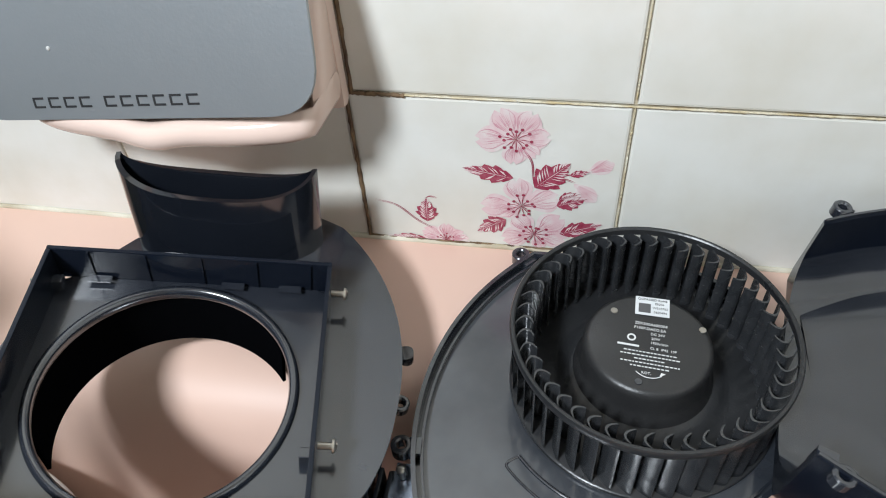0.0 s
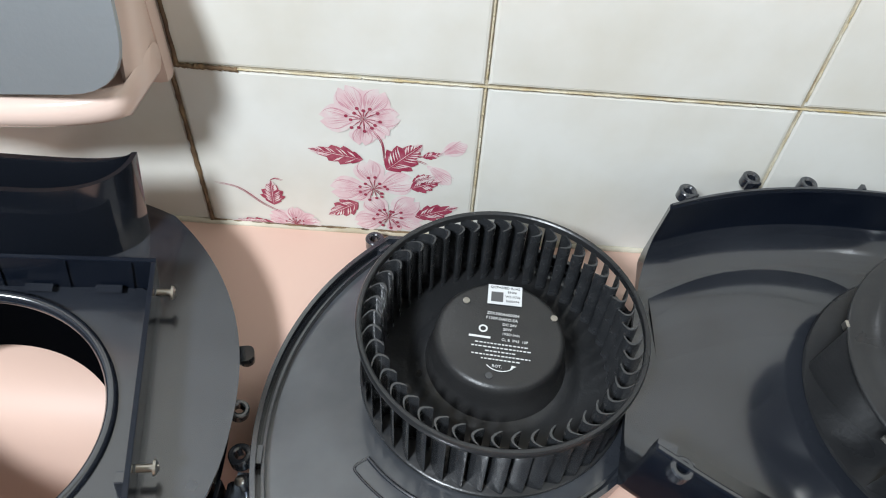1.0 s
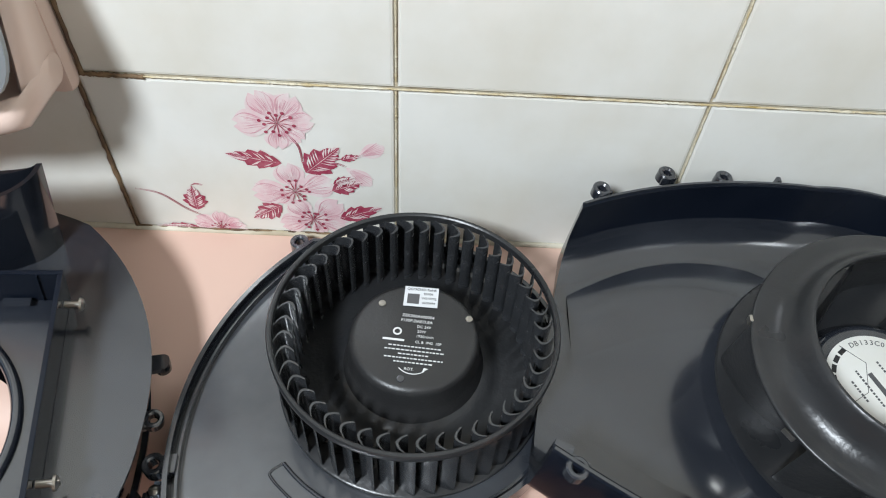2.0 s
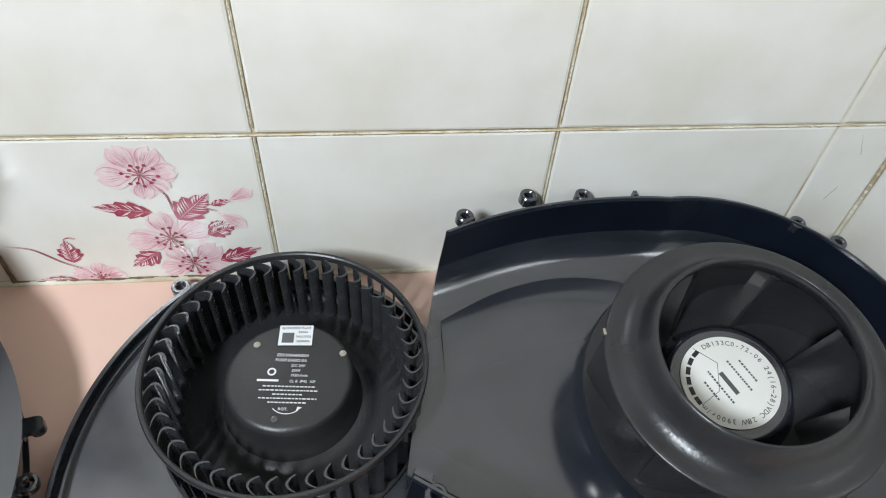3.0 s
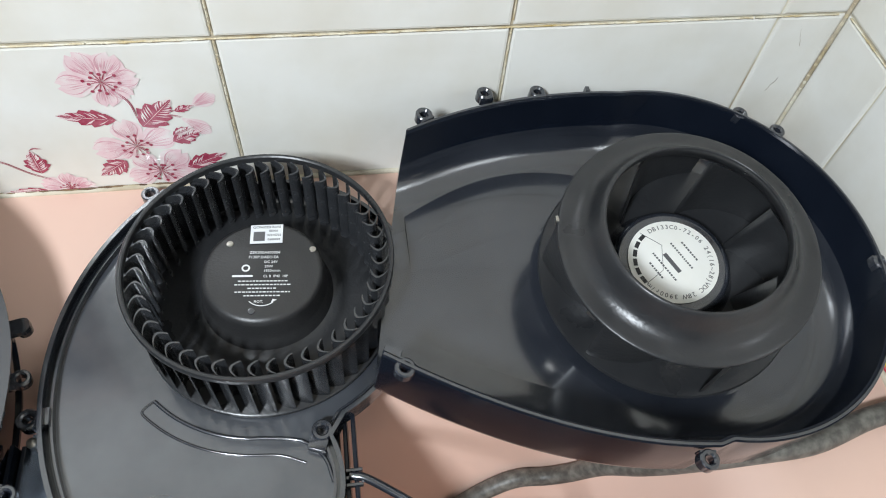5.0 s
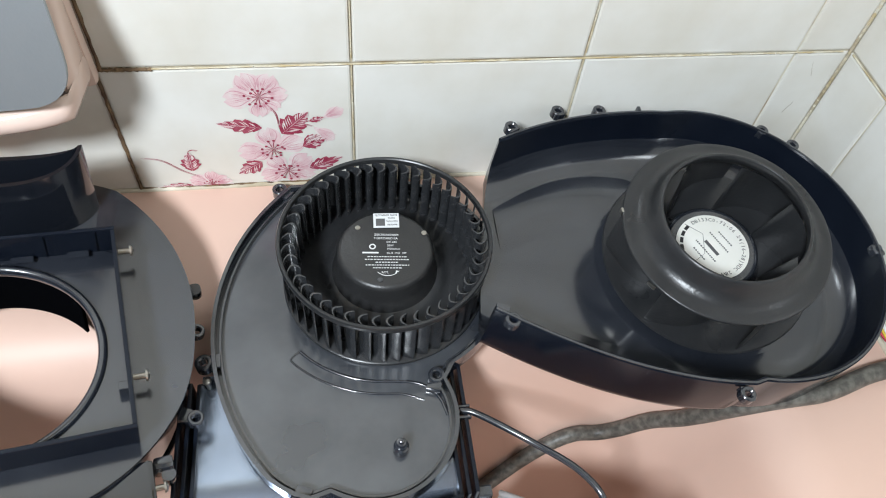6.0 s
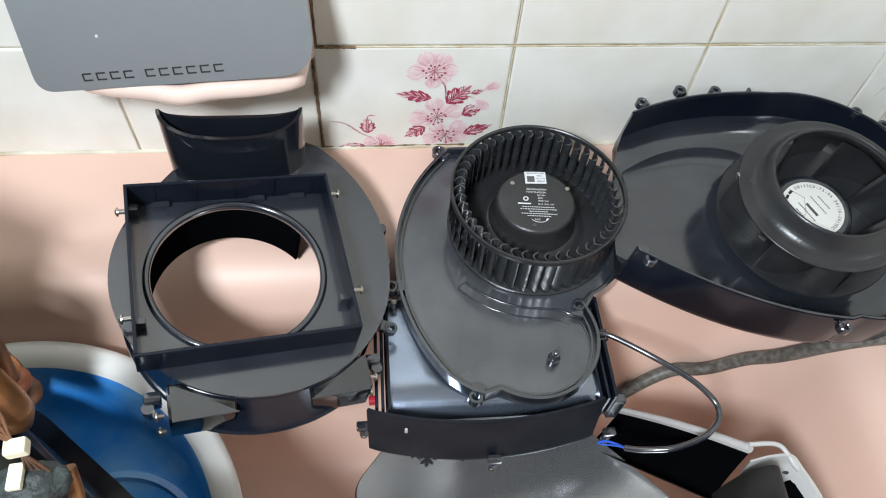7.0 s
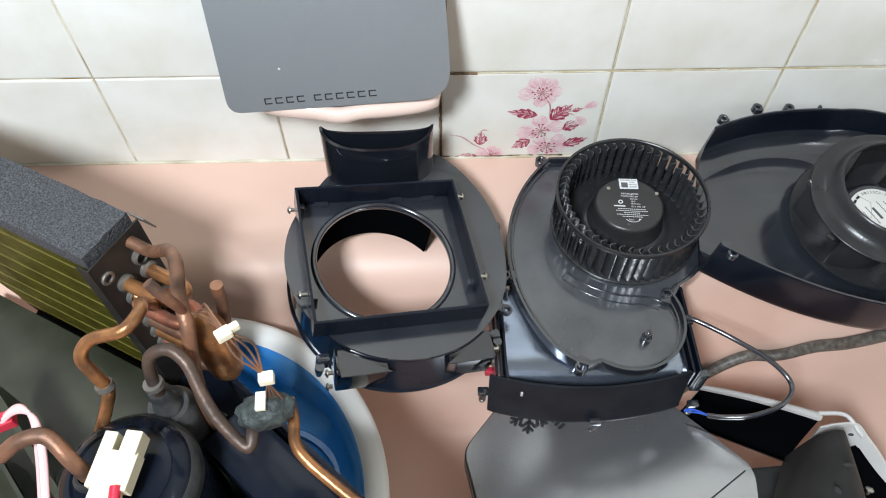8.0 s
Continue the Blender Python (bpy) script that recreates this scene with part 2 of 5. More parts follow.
def tub_height(x, y):
    """The height of the enamel: a flat ledge, a rounded shoulder, a steep side and the tub's bottom."""
    cx, cy, hx, hy, rad = -0.53, -0.11, 0.80, 0.41, 0.11
    qx, qy = abs(x - cx) - hx + rad, abs(y - cy) - hy + rad
    d = rad - min(max(qx, qy), 0) - math.hypot(max(qx, 0), max(qy, 0))
    if d <= 0:
        return 0.0
    r, slope, deep, k = 0.04, radians(73), 0.21, 0.02
    d1, z1 = r * math.sin(slope), r * (1 - math.cos(slope))
    if d < d1:
        return -(r - math.sqrt(r * r - d * d))
    z = z1 + (d - d1) * math.tan(slope)
    return -(deep - k * math.log(1 + math.exp(min(60, (deep - z) / k))))


def rest_height(x, y, r):
    """The height at which a round thing of radius r touches the enamel."""
    return max(tub_height(x + r * f * math.cos(a * math.pi / 8), y + r * f * math.sin(a * math.pi / 8)) + r * math.sqrt(1 - f * f)
               for f in (0, 0.3, 0.5, 0.7, 0.85, 0.95, 1) for a in range(16)) + 0.0004


def build_tub():
    bm = bmesh.new()
    nx, ny = 320, 170
    xs = [-1.5 + (RIGHT_X + 1.5) * (1 - (1 - i / nx) ** 1.6) for i in range(nx + 1)]
    ys = [-0.62 + (WALL_Y + 0.62) * (1 - (1 - j / ny) ** 1.3) for j in range(ny + 1)]
    loft(bm, [[(x, y, tub_height(x, y)) for x in xs] for y in ys], False)
    skirt = [(-1.5, -0.62), (RIGHT_X, -0.62)]
    loft(bm, [[(x, y, -0.0) for x, y in skirt], [(x, y, -0.55) for x, y in skirt]], False)
    tagged(part("bathtub", bm, M_PINK, None, "", 60), "pink enamel bathtub with a wide flat ledge", "bathtub", kind="structure")
    bm = bmesh.new()
    box(bm, (2.2, 1.2, 0.05), (-0.5, -1.1, -0.575))
    tagged(part("floor", bm, M_GROUT), "plain bathroom floor", "floor", kind="structure")


def wall(name, size, at, mat, label):
    bm = bmesh.new()
    box(bm, size, at)
    return tagged(part(name, bm, mat), label, "wall", kind="structure")


build_tub()
wall_north = wall("wall_north", (2.2, 0.1, 2.4), (-0.5, WALL_Y + 0.0515, 0.62), M_GROUT, "white tiled wall with stained grout joints")
wall_east = wall("wall_east", (0.1, 2.1, 2.4), (RIGHT_X + 0.0515, -0.6, 0.62), M_GROUT, "white tiled wall with stained grout joints")
wall("wall_south", (2.2, 0.1, 2.4), (-0.5, -1.7, 0.62), M_WALLPAINT, "plain pale bathroom wall")
wall("wall_west", (0.1, 2.1, 2.4), (-1.55, -0.6, 0.62), M_WALLPAINT, "plain pale bathroom wall")
bm = bmesh.new()
box(bm, (2.2, 2.3, 0.1), (-0.5, -0.65, 1.85))
tagged(part("ceiling", bm, M_CEILING), "plain white ceiling", "ceiling", kind="structure")


# ---- soap dish and grey cover plate on the wall ----
def build_soap_dish():
    dish = thing("soap_dish", "pink glazed ceramic soap dish set in the tiled wall", "soap dish")
    x0, x1 = -0.300, -0.147
    bm = bmesh.new()
    box(bm, ((x1 - x0), 0.012, 0.19), ((x0 + x1) / 2, 0.3955, 0.197), 0.005)
    part("back_plate", bm, M_CERAMIC, dish, "", 40)
    # the tray: a lofted lip that stands out from the wall, lowest in the middle where the drain spout is
    bm = bmesh.new()
    rows = []
    n = 36
    for i in range(n + 1):
        u = i / n
        x = -0.306 + 0.158 * u
        side = math.sin(math.pi * u) ** 0.16
        reach = 0.016 + 0.036 * side
        spout = math.exp(-((u - 0.46) / 0.085) ** 2)
        zc = 0.1150 + 0.006 * (1 - side) - 0.0028 * spout
        y_lip = WALL_Y - reach - 0.002 * spout
        ring = []
        for k in range(14):
            a = 2 * math.pi * k / 14
            ring.append((x, y_lip + 0.0065 * math.cos(a), zc + 0.0075 * math.sin(a)))
        rows.append(ring)
    loft(bm, rows, True, True)
    part("lip", bm, M_CERAMIC, dish, "", 60)
    bm = bmesh.new()
    rows = []
    for i in range(n + 1):
        u = i / n
        x = -0.304 + 0.154 * u
        side = math.sin(math.pi * u) ** 0.16
        y_lip = WALL_Y - 0.016 - 0.036 * side
        z0 = 0.112 + 0.010 * (1 - side)
        rows.append([(x, y_lip, z0), (x, (y_lip + WALL_Y) / 2, z0 - 0.006), (x, WALL_Y - 0.001, z0 - 0.010), (x, WALL_Y - 0.001, z0 - 0.001), (x, (y_lip + WALL_Y) / 2, z0 + 0.002)])
    loft(bm, rows, True, True)
    part("tray", bm, M_CERAMIC, dish, "", 60)
    for s, x in ((1, -0.1515), (-1, -0.296)):
        bm = bmesh.new()
        rows = []
        for i in range(13):
            u = i / 12
            z = 0.117 + 0.14 * u
            out = 0.030 * (1 - u) ** 1.5 + 0.008
            rows.append([(x + 0.005 * math.cos(a) - 0.002 * s * (1 - u), WALL_Y - out / 2 + out / 2 * math.sin(a), z) for a in [2 * math.pi * k / 12 for k in range(12)]])
        loft(bm, rows, True, True)
        part("side_wall", bm, M_CERAMIC, dish, "", 60)


def rounded(corners, radii, n=6):
    """A polygon with its corners rounded."""
    out, m = [], len(corners)
    for i in range(m):
        p, a, b = Vector(corners[i]), Vector(corners[i - 1]), Vector(corners[(i + 1) % m])
        r = radii[i] if isinstance(radii, (list, tuple)) else radii
        pa, pb = p + (a - p).normalized() * r, p + (b - p).normalized() * r
        for k in range(n + 1):
            t = k / n
            q = (1 - t) ** 2 * pa + 2 * t * (1 - t) * p + t * t * pb
            out.append((q.x, q.y))
    return out


def bar(bm, x, y, w, h, z=0.0, t=0.0003):
    box(bm, (w, h, t), (x, y, z))


def build_cover_plate():
    # lies in its own plane: x along the lower edge, y up the plate
    eye_u = Vector((0.181, -0.001, 0.016)).normalized()
    up = Vector((0.0, 0.33, 0.944))
    up = (up - eye_u * up.dot(eye_u)).normalized()
    nrm = eye_u.cross(up)
    m = Matrix.Translation((-0.322, 0.346, 0.1160)) @ Matrix((eye_u, up, nrm)).transposed().to_4x4()
    plate = thing("cover_plate", "brushed grey metal cover plate leaning on the soap dish", "cover plate", m)
    bm = bmesh.new()
    slab(bm, rounded([(0, 0), (0.181, -0.001), (0.184, 0.165), (0.006, 0.165)], [0.012, 0.026, 0.012, 0.012], 8), -0.0012, 0.0012)
    part("sheet", bm, M_SILVER, plate)
    # the maker's name as plain strokes, one bar for each sign
    x = 0.0345
    for i in range(10):
        if i == 4:
            x += 0.005
        bm = bmesh.new()
        bar(bm, x, 0.0105, 0.0060, 0.0010, 0.0014)
        bar(bm, x, 0.0062, 0.0060, 0.0010, 0.0014)
        bar(bm, x - 0.0026, 0.0084, 0.0010, 0.0036, 0.0014)
        part("printed_sign", bm, M_INK, plate, "dark printed bars")
        x += 0.0088
    bm = bmesh.new()
    lathe(bm, [(0.0011, 0.0012), (0.0009, 0.0017), (0, 0.0019)], 12, (0.049, 0.034, 0))
    part("paint_fleck", bm, M_SHELLWHITE, plate, "dried pale fleck")


build_soap_dish()
build_cover_plate()


# ---- forward-curved blower wheel on its scroll plate ----
FAN_X, FAN_Y = 0.014, 0.309


def write(text, size, mat, parent, m, name="writing", align="CENTER"):
    """A line of built-in font as a thin mesh."""
    c = bpy.data.curves.new(name, "FONT")
    c.body, c.size, c.align_x, c.align_y, c.extrude = text, size, align, "CENTER", 0.00008
    c.resolution_u = 2
    tmp = bpy.data.objects.new(name, c)
    me = bpy.data.meshes.new_from_object(tmp)
    bpy.data.objects.remove(tmp)
    me.materials.clear()
    me.materials.append(mat)
    ob = new(name, me)
    ob.parent = parent
    ob.matrix_basis = m
    return ob


def ear(bm, x, y, z, ang, r=0.0048, hole=0.0021, h=0.004, neck=0.006):
    """A screw ear: a ring with a neck that points along ang."""
    lathe(bm, [(hole, 0), (r, 0), (r, h - 0.0006), (r - 0.0006, h), (hole + 0.0008, h), (hole, h - 0.0008), (hole, 0)], 18, (x, y, z))
    t = Matrix.Rotation(radians(ang), 4, "Z")
    c = Vector((math.cos(radians(ang)), math.sin(radians(ang)), 0)) * (r + neck / 2 - 0.0016)
    box(bm, (neck, r * 1.7, h * 0.9), (x + c.x, y + c.y, z + h * 0.45), 0.0004, t)


def scroll_line():
    left = arc(0.058, 0.275, 0.152, 133, 219, 40) + [(-0.0530, 0.1735), (-0.0460, 0.1690), (-0.0375, 0.1660)]
    low = arc(0.0, 0.2085, 0.048, 236, 385, 30)
    right = arc(FAN_X, FAN_Y, 0.079, -63, 93, 30)
    return left + low + right


def build_scroll_plate():
    th = thing("scroll_plate", "glossy black plastic blower scroll plate with a raised rim", "fan housing")
    line = scroll_line()
    bm = bmesh.new()
    slab(bm, line, 0.0005, 0.0045)
    part("base", bm, M_PLATE, th)
    bm = bmesh.new()
    wall_along(bm, offset(line, 0.0), 0.0022, 0.0046, 0.0128)
    part("rim", bm, M_BLACK, th, "", 30)
    bm = bmesh.new()
    wall_along(bm, offset(line, 0.0042), 0.0012, 0.0044, 0.0085)
    part("inner_rib", bm, M_BLACK, th, "", 30)
    # the tongue that winds out from under the wheel
    bm = bmesh.new()
    ridge = [(x, y, 0.0045) for x, y in arc(FAN_X, FAN_Y, 0.0755, 222, 268, 14)]
    inner = [(x, y, 0.0045) for x, y in arc(FAN_X, FAN_Y, 0.0835, 268, 224, 14)]
    tube(bm, bend(ridge[::2] + [(0.028, 0.2305, 0.0045), (0.0385, 0.2215, 0.0045), (0.0425, 0.209, 0.0045)], 3), 0.0010, 8)
    tube(bm, bend([ridge[0], (-0.0470, 0.2545, 0.0045)] + inner[::-3] + [(0.018, 0.2245, 0.0045), (0.030, 0.2195, 0.0045)], 4), 0.0007, 8)
    part("tongue_rib", bm, M_BLACK, th, "", 60)
    for x, y, a in ((-0.0975, 0.2535, 5), (-0.0440, 0.1655, 65), (0.0385, 0.2325, -110), (-0.0535, 0.3855, -40), (0.0905, 0.3440, 195)):
        bm = bmesh.new()
        ear(bm, x, y, 0.004, a, 0.0052, 0.0024, 0.007)
        part("screw_ear", bm, M_BLACK, th, "", 40)
    bm = bmesh.new()
    lathe(bm, [(0.0, 0.0045), (0.0046, 0.0045), (0.0044, 0.0105), (0.0034, 0.0115), (0.0033, 0.0150), (0.0026, 0.0162), (0.0016, 0.0165), (0.0015, 0.0190), (0.0, 0.0202)], 20, (0.013, 0.191, 0))
    part("stud", bm, M_BLACK, th, "", 35)


def build_blower():
    th = thing("blower_wheel", "matt black plastic blower wheel with many curved blades", "fan", pose(FAN_X, FAN_Y, 0, 0, 0, -5))
    bm = bmesh.new()
    lathe(bm, [(0.0636, 0.0458), (0.0657, 0.0456), (0.0660, 0.0464), (0.0660, 0.0492), (0.0655, 0.0500), (0.0642, 0.0500), (0.0636, 0.0494), (0.0636, 0.0458)], 96)
    part("top_ring", bm, M_DARK, th, "", 40)
    bm = bmesh.new()
    lathe(bm, [(0.0, 0.0050), (0.0650, 0.0050), (0.0656, 0.0056), (0.0656, 0.0076), (0.0648, 0.0082), (0.0440, 0.0090), (0.0395, 0.0115), (0.0345, 0.0150), (0, 0.0160)], 96)
    part("back_disc", bm, M_DARK, th, "", 40)
    bm = bmesh.new()
    lathe(bm, [(0.0342, 0.0140), (0.0334, 0.0175), (0.0320, 0.0205), (0.0311, 0.0245), (0.0306, 0.0330), (0.0301, 0.0350), (0.0287, 0.0364), (0.0270, 0.0370), (0, 0.0371)], 80)
    hub = part("motor_hub", bm, M_HUB, th, "round black motor cap with white print", 50)
    # one blade, shared by all
    n = 46
    bm = bmesh.new()
    rows = []
    for z in (0.0078, 0.0300, 0.0468):
        curve = []
        for k in range(9):
            q = k / 8
            curve.append((0.0546 + 0.0099 * q, -0.075 * math.sin(math.pi * q ** 0.85) + 0.055 * q * q))
        wide = 0.019
        lead = [(r * math.cos(a), r * math.sin(a), z) for r, a in curve]
        back = [((r + 0.0002) * math.cos(a + wide), (r + 0.0002) * math.sin(a + wide), z) for r, a in curve]
        rows.append(lead + back[::-1])
    loft(bm, rows, True, True)
    me = bpy.data.meshes.new("blade")
    bmesh.ops.recalc_face_normals(bm, faces=bm.faces[:])
    for f in bm.faces:
        f.smooth = True
    bm.to_mesh(me)
    bm.free()
    me.set_sharp_from_angle(angle=radians(45))
    me.materials.append(M_BLADE)
    for i in range(n):
        ob = new("blade", me)
        ob.parent = th
        ob.matrix_basis = Matrix.Rotation(2 * math.pi * i / n, 4, "Z")
    # hub furniture: three screw dimples, sticker and print
    for x, y, metal in ((-0.0175, 0.0155, True), (0.0245, 0.0120, True), (-0.0030, -0.0240, False)):
        bm = bmesh.new()
        lathe(bm, [(0.0018, 0.0371), (0.0017, 0.0375), (0.0009, 0.03765), (0, 0.0376)], 16, (x, y, 0))
        part("rivet", bm, M_STEEL if metal else M_BLACK, hub, "small steel rivet" if metal else "", 40)
    top = 0.0374
    bm = bmesh.new()
    slab(bm, [(-0.0082, -0.0058), (0.0082, -0.0058), (0.0082, 0.0058), (-0.0082, 0.0058)], 0, 0.00025)
    st = part("sticker", bm, M_STICKER, hub, "white printed sticker", m=pose(0.0005, 0.0215, top, 0, 0, 2))
    write("QCPASSED RoHS", 0.0019, M_INK, st, pose(0, 0.0042, 0.0003))
    write("E5006", 0.0018, M_INK, st, pose(0.0034, 0.0018, 0.0003))
    write("W210702", 0.0018, M_INK, st, pose(0.0038, -0.0009, 0.0003))
    write("0600494", 0.0018, M_INK, st, pose(0.0038, -0.0036, 0.0003))
    bm = bmesh.new()
    slab(bm, [(-0.0066, -0.0044), (-0.0008, -0.0044), (-0.0008, 0.0014), (-0.0066, 0.0014)], 0.0003, 0.0004)
    part("grey_square", bm, M_GREYINK, st)
    for text, x, y, s in (("ZEK300A600004", 0.0006, 0.0100, 0.0022), ("F130P.DAEO.EA", 0.0002, 0.0072, 0.0022), ("DC 24V", 0.0040, 0.0043, 0.0020), ("20W", 0.0032, 0.0016, 0.0020),
                          ("1930r/min", 0.0050, -0.0010, 0.0020), ("CL B  IP42  10P", 0.0070, -0.0042, 0.0019), ("ROT.", 0.0, -0.0188, 0.0020)):
        write(text, s, M_WHITE, hub, pose(x, y, top))
    bm = bmesh.new()
    bar(bm, -0.0092, -0.0040, 0.0100, 0.0010, top)
    part("name_mark", bm, M_WHITE, hub, "white printed bar")
    bm = bmesh.new()
    lathe(bm, [(0.0013, top), (0.0021, top), (0.0021, top + 0.0002), (0.0013, top + 0.0002), (0.0013, top)], 20, (-0.0080, 0.0006, 0))
    part("round_mark", bm, M_WHITE, hub, "white round mark")
    bm = bmesh.new()
    for i, w in enumerate((0.024, 0.027, 0.014, 0.026, 0.017)):
        x = -w / 2
        while x < w / 2:
            b = random.uniform(0.0007, 0.0017)
            bar(bm, x + b / 2 + 0.001, -0.0070 - 0.0021 * i, b, 0.0005, top)
            x += b + 0.0005
    part("small_print", bm, M_WHITE, hub, "rows of tiny white printed bars")
    bm = bmesh.new()
    tube(bm, [(x, y, top) for x, y in arc(0.0015, -0.0125, 0.0086, 225, 310, 14)], 0.00022, 6)
    slab(bm, [(0.0060, -0.0196), (0.0086, -0.0178), (0.0066, -0.0174)], top, top + 0.0002)
    part("turning_arrow", bm, M_WHITE, hub)


build_scroll_plate()
build_blower()


# ---- open scroll casing with the backward-curved impeller ----
CASE_A, CASE_B = -0.098, 0.064


def build_casing():
    cx, cy = 0.236, 0.296
    z0 = 0.057 + CASE_A * cx + CASE_B * cy
    m = plane_pose(cx, cy, z0, CASE_A, CASE_B)
    th = thing("scroll_casing", "open black plastic fan casing lying on the bathtub ledge", "fan housing", m)
    top = [Vector(p) for p in ((-0.017, 0.1005), (-0.085, 0.0925), (-0.1445, 0.0710))]
    low = [Vector(p) for p in ((-0.1685, -0.0540), (-0.095, -0.0905), (-0.026, -0.1055))]

    def quad(a, b, c, n):
        b = 2 * b - 0.5 * (a + c)
        return [tuple((1 - t) ** 2 * a + 2 * t * (1 - t) * b + t * t * c) for t in [i / n for i in range(n + 1)]]
    line = quad(*low, 16) + arc(0, -0.002, 0.1035, -104, 99, 60)[1:] + quad(*top, 16)[1:]
    # rounded junction of wall and floor, all of one moulding
    bm = bmesh.new()
    prof = [(0.0, 0.0), (0.0, -0.036), (0.0015, -0.042), (0.0025, -0.0440)]
    inn = [(0.0030, 0.0), (0.0033, -0.020), (0.0044, -0.0240), (0.0066, -0.0290), (0.0100, -0.0335), (0.0150, -0.0372), (0.0210, -0.0395), (0.0280, -0.0407), (0.0340, -0.0411)]
    mouth = Vector((line[0][0] - line[-1][0], line[0][1] - line[-1][1])).normalized()

    def inset(o):
        # the two ends run along the straight mouth of the casing
        row = offset(line, o, False)
        row[0] = (line[0][0] - mouth.x * o / 0.963, line[0][1] - mouth.y * o / 0.963)
        row[-1] = (line[-1][0] + mouth.x * o / 0.857, line[-1][1] + mouth.y * o / 0.857)
        return row
    rows = [[(x, y, z) for x, y in inset(o)] for o, z in prof[::-1] + inn]
    # same plastic as the floor; its darker reflection is put into the colour
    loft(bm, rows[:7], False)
    part("side_wall", bm, M_BLACK_DIM, th, "", 50)
    bm = bmesh.new()
    loft(bm, rows[6:], False)
    for k in (0, -1):
        bm.faces.new([bm.verts.new(r[k]) for r in rows])
    part("floor_fillet", bm, M_BLACK, th, "", 70)
    bm = bmesh.new()
    slab(bm, inset(0.0026), -0.0440, -0.0412)
    part("floor_panel", bm, M_BLACK, th)
    bm = bmesh.new()
    wall_along(bm, offset(line, 0.0006, False), 0.0012, 0.0, 0.0014, False)
    part("rim", bm, M_BLACK, th, "", 40)
    bm = bmesh.new()
    rows = []
    for i in range(25):
        u = i / 24
        x = -0.1435 + 0.118 * u
        yc = 0.034 + 0.026 * math.sin(u * 2.2)
        lift = 0.0030 * math.sin(math.pi * min(1.0, 0.12 + u * 0.88))
        rows.append([(x, yc + 0.007 * k - 0.028, -0.04125 + lift * (0.5 - 0.5 * math.cos(math.pi * k / 4)) if k < 5 else -0.04125 + lift * (0.5 + 0.5 * math.cos(math.pi * (k - 4) / 4))) for k in range(9)])
    loft(bm, rows, False)
    part("air_ramp", bm, M_BLACK, th, "", 70)
    for x, y, a in ((0.103, 0.377, -60), (0.139, 0.393, -80), (0.170, 0.395, -85), (0.293, 0.382, -115), (0.3125, 0.369, -125), (0.3375, 0.279, 175), (0.203, 0.186, 85), (0.0775, 0.2355, 65)):
        p = m.inverted() @ Vector((x, y, 0.057 + CASE_A * x + CASE_B * y))
        bm = bmesh.new()
        ear(bm, p.x, p.y, -0.005, a, 0.0046, 0.0020, 0.0055, 0.0012)
        part("screw_ear", bm, M_BLACK, th, "", 40)
    for x, y in ((0.2009, 0.3975), (0.2761, 0.388)):
        p = m.inverted() @ Vector((x, y, 0.057 + CASE_A * x + CASE_B * y))
        bm = bmesh.new()
        box(bm, (0.0022, 0.0036, 0.006), (p.x, p.y + 0.0010, -0.003), 0.0004)
        part("peg", bm, M_BLACK, th)
    bm = bmesh.new()
    box(bm, (0.008, 0.0055, 0.012), (-0.1640, -0.0525, -0.006), 0.001, Matrix.Rotation(radians(-20), 4, "Z"))
    part("corner_post", bm, M_BLACK, th, "", 30)


